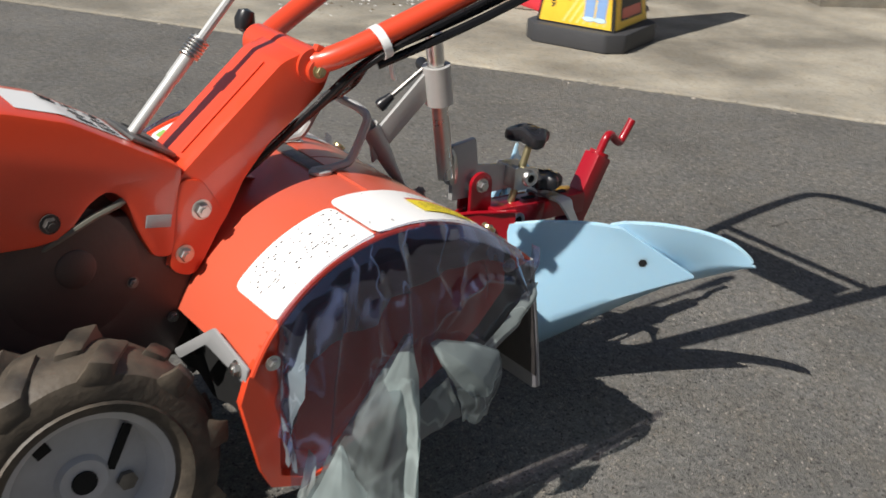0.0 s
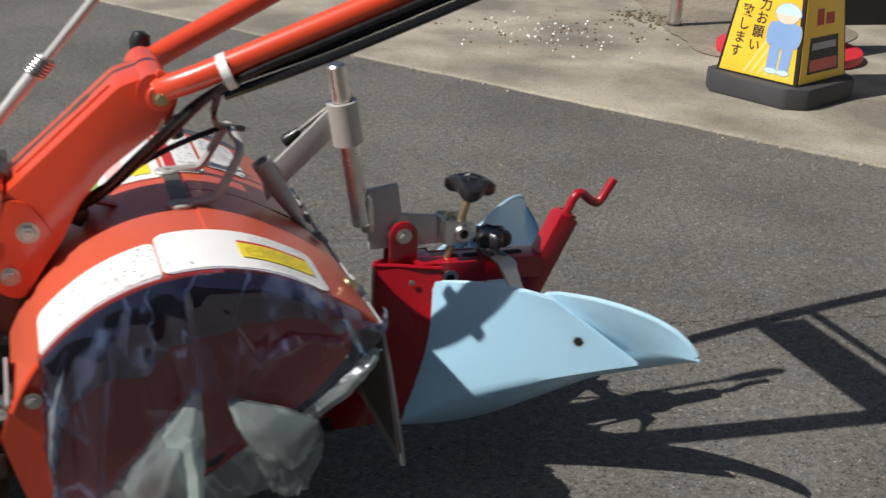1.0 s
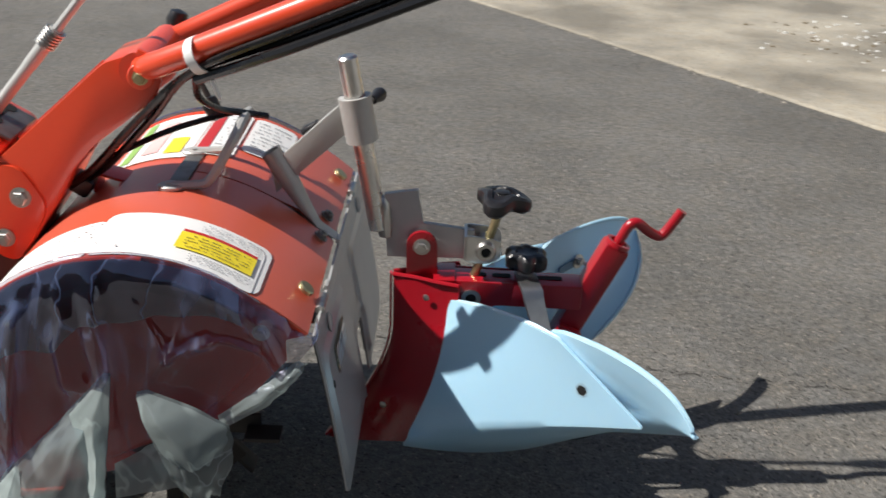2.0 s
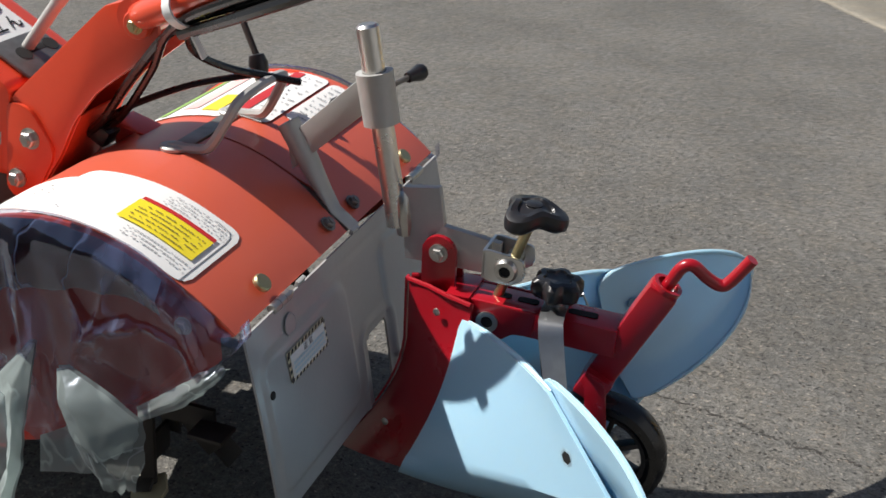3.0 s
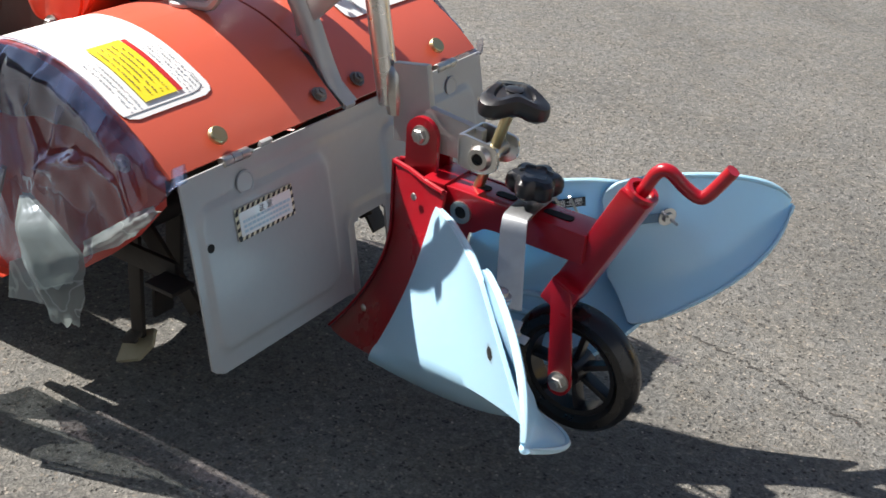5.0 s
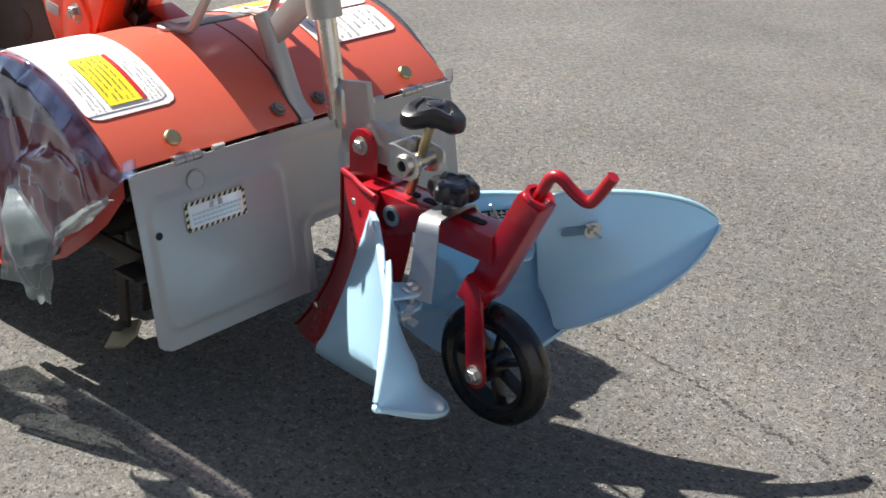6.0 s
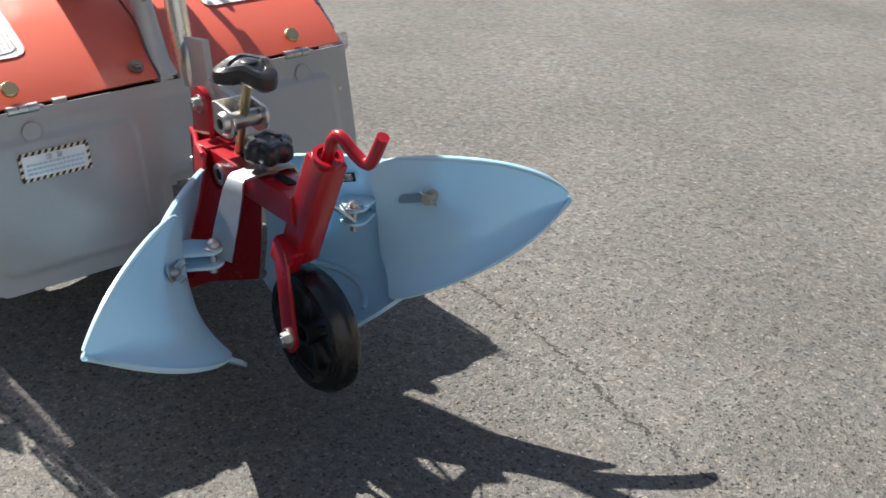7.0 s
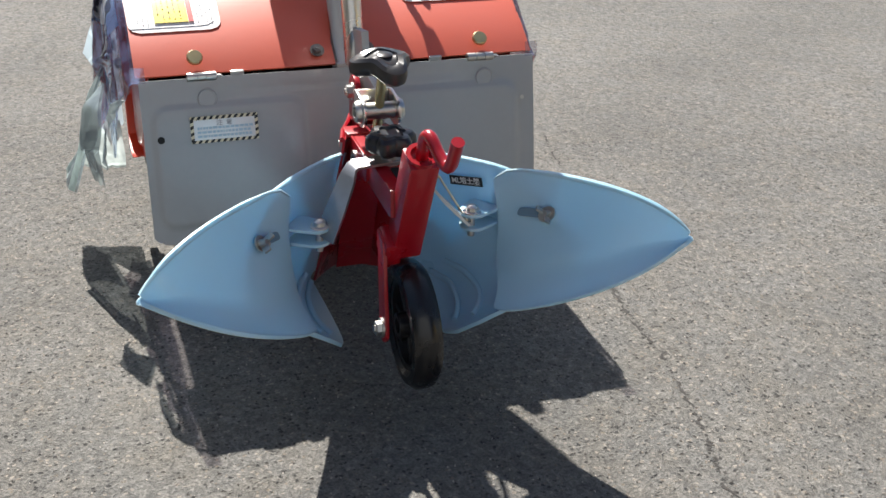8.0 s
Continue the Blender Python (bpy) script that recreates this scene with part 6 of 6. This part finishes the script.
def dirt_patch():
    """Old brown surface beyond the slab, with a ragged border."""
    ring = smooth_path([(2.62, 3.75, 0), (2.50, 3.35, 0), (2.37, 3.0, 0), (2.33, 2.75, 0), (2.27, 2.55, 0), (2.36, 2.40, 0), (2.7, 2.52, 0), (3.1, 2.62, 0), (3.3, 2.95, 0), (3.1, 3.8, 0)], 10)
    bm = bmesh.new()
    vs = []
    for k, p in enumerate(ring):
        j = 0.02 * noise.noise(Vector((k * 0.4, 3, 7)))
        vs.append(bm.verts.new((p.x + j, p.y + j, 0.0125)))
    bm.faces.new(vs)
    bmesh.ops.recalc_face_normals(bm, faces=bm.faces)
    return tagged(part("patch", bm, M_DIRT, None, smooth=0), "brown worn ground patch beside the concrete", "ground", kind="structure")


M_DIRT = ground_mat("brown_worn_ground", ((0.20, 0.17, 0.135), (0.22, 0.19, 0.15), (0.25, 0.215, 0.17), (0.30, 0.26, 0.21)), 120, 0.5, 0.9, 0.3)
dirt_patch()


post = thing("steel_post", (2.46, 3.06, 0.008), "bright round steel post on the concrete", "post")
part("post_tube", rod([(2.46, 3.06, 0.008), (2.46, 3.06, 1.2)], 0.028, 18), M_CHROME, post)
part("post_foot", lathe([(0.034, 0), (0.034, 0.012), (0.028, 0.015)], pose(2.46, 3.06, 0.008), 18), M_DARK, post)


def yard_wall(a, b, h, name, material, label, thick=0.15):
    a, b = Vector(a), Vector(b)
    d = (b - a).normalized()
    n = Vector((-d.y, d.x, 0))
    pts = [a.xy, b.xy, (b + n * thick).xy, (a + n * thick).xy]
    return tagged(part(name, slab([tuple(p) for p in pts], "z", 0.006, h, 0.004), material, None), label, "wall", kind="structure")


yard_wall((3.12, 2.98, 0), (6.5, 2.70, 0), 2.6, "wall_dark", M_WALL, "dark shaded building front beyond the apron")
# two unseen backdrop walls, added only to shape reflections and low sky light
yard_wall((6.0, -8.0, 0), (-16.0, -8.0, 0), 4.2, "backdrop_dark_wall", M_BACKDROP_DARK, "added unseen dark green wall, only for reflections", -0.6)
yard_wall((7.0, -8.0, 0), (7.0, 2.2, 0), 5.5, "backdrop_grey_wall", M_BACKDROP_GREY, "added unseen grey wall, only for bounce and reflections", -0.3)
yard_wall((3.75, 1.95, 0), (5.4, 1.05, 0), 0.35, "wall_low", M_CONCRETE, "low pale concrete wall beyond the apron")
# stone chips scattered on the apron and the asphalt
rng = random.Random(11)


def chips(name, n, where, size, material, label):
    bm = bmesh.new()
    for _ in range(n):
        c = where()
        r = rng.uniform(*size)
        ring = []
        k = rng.choice((4, 5, 6))
        a0 = rng.uniform(0, 6.28)
        e = rng.uniform(0.5, 1.0)
        for i in range(k):
            a = a0 + 2 * math.pi * i / k
            q = r * rng.uniform(0.75, 1.1)
            ring.append((c[0] + q * math.cos(a), c[1] + q * e * math.sin(a)))
        lo = [bm.verts.new((x, y, c[2] - 0.001)) for x, y in ring]
        hi = [bm.verts.new((c[0] + (x - c[0]) * 0.7, c[1] + (y - c[1]) * 0.7, c[2] + r * 0.55)) for x, y in ring]
        bm.faces.new(hi)
        for i in range(k):
            bm.faces.new((lo[i], lo[(i + 1) % k], hi[(i + 1) % k], hi[i]))
    bmesh.ops.recalc_face_normals(bm, faces=bm.faces)
    return tagged(part(name, bm, material, None, smooth=0), label, "stone chips", kind="stuff")


M_CHIP = mat("pale_stone", (0.50, 0.46, 0.40), 0.8, col2=(0.24, 0.20, 0.165), scale=45)
M_PIT = mat("dark_stone", (0.035, 0.032, 0.030), 0.8, col2=(0.09, 0.075, 0.06), scale=45)
chips("dark_stone_chips", 2600, lambda: (rng.uniform(-0.6, 1.8), rng.uniform(-0.8, 1.5), 0.0), (0.0008, 0.0024), M_PIT, "small dark stone chips in the asphalt")
chips("stone_chips", 3600, lambda: (rng.uniform(-0.6, 1.8), rng.uniform(-0.8, 1.5), 0.0), (0.0008, 0.0026), M_CHIP, "small pale stone chips on the asphalt")
chips("white_litter_chips", 70, lambda: (1.80 + rng.gauss(0, 0.20), 3.02 + rng.gauss(0, 0.20), 0.009), (0.003, 0.011), M_WHITE, "white paint flakes scattered on the concrete")
M_LEAF = mat("dry_leaf", (0.12, 0.09, 0.05), 0.8, col2=(0.20, 0.15, 0.08), scale=50)
chips("dry_leaf_litter", 60, lambda: (1.85 + rng.gauss(0, 0.25), 2.98 + rng.gauss(0, 0.2), 0.009), (0.003, 0.011), M_LEAF, "dry brown leaf crumbs on the concrete")
chips("moss_litter", 160, lambda: (2.43 + rng.gauss(0, 0.08), 3.22 + rng.gauss(0, 0.10), 0.010), (0.003, 0.012), M_LEAF, "brown moss and crumbs along the slab edge")
chips("pale_kerb_crumbs", 24, lambda: tuple(KERB_A + KERB_D * rng.uniform(0.3, 3.2) - KERB_N * abs(rng.gauss(0.01, 0.015))), (0.003, 0.009), M_CHIP, "pale concrete crumbs along the slab edge")


def crack(pts, width, seed):
    """A thin broken groove, here and there crumbled out into small pits."""
    r = random.Random(seed)
    line = smooth_path([(x, y, 0) for x, y in pts], 60)
    bm = bmesh.new()
    rows = []
    for i, p in enumerate(line):
        j = 0.010 * noise.noise(Vector((i * 0.13, seed, 0))) + 0.005 * noise.noise(Vector((i * 0.6, seed, 4)))
        w = width * r.uniform(0.15, 1.0) * (0.12 if noise.noise(Vector((i * 0.11, seed, 9))) < 0.0 else 1)
        rows.append((bm.verts.new((p.x + j - w * 0.2, p.y + j - w, 0.0008)), bm.verts.new((p.x + j + w * 0.2, p.y + j + w, 0.0008))))
        if r.random() < 0.35:
            q, k = r.uniform(0.0008, 0.0030), r.choice((4, 5, 6))
            c = (p.x + j + r.gauss(0, 0.005), p.y + j + r.gauss(0, 0.005))
            bm.faces.new([bm.verts.new((c[0] + q * r.uniform(0.6, 1.3) * math.cos(6.2832 * e / k), c[1] + q * r.uniform(0.6, 1.3) * math.sin(6.2832 * e / k), 0.0006)) for e in range(k)])
    for a, b in zip(rows, rows[1:]):
        bm.faces.new((a[0], b[0], b[1], a[1]))
    bmesh.ops.recalc_face_normals(bm, faces=bm.faces)
    return tagged(part("crack", bm, M_CRACK, None, smooth=0), "thin dark crack running across the asphalt", "crack", kind="structure")


M_CRACK = mat("crack_dirt", (0.025, 0.023, 0.020), 0.9, col2=(0.06, 0.055, 0.05), scale=40, bump=0.6)
crack([(-0.60, 0.585), (-0.2, 0.49), (0.138, 0.406), (0.30, 0.393), (0.48, 0.355), (0.60, 0.325), (0.795, 0.30), (1.0, 0.268), (1.35, 0.196), (1.9, 0.08)], 0.0032, 3)
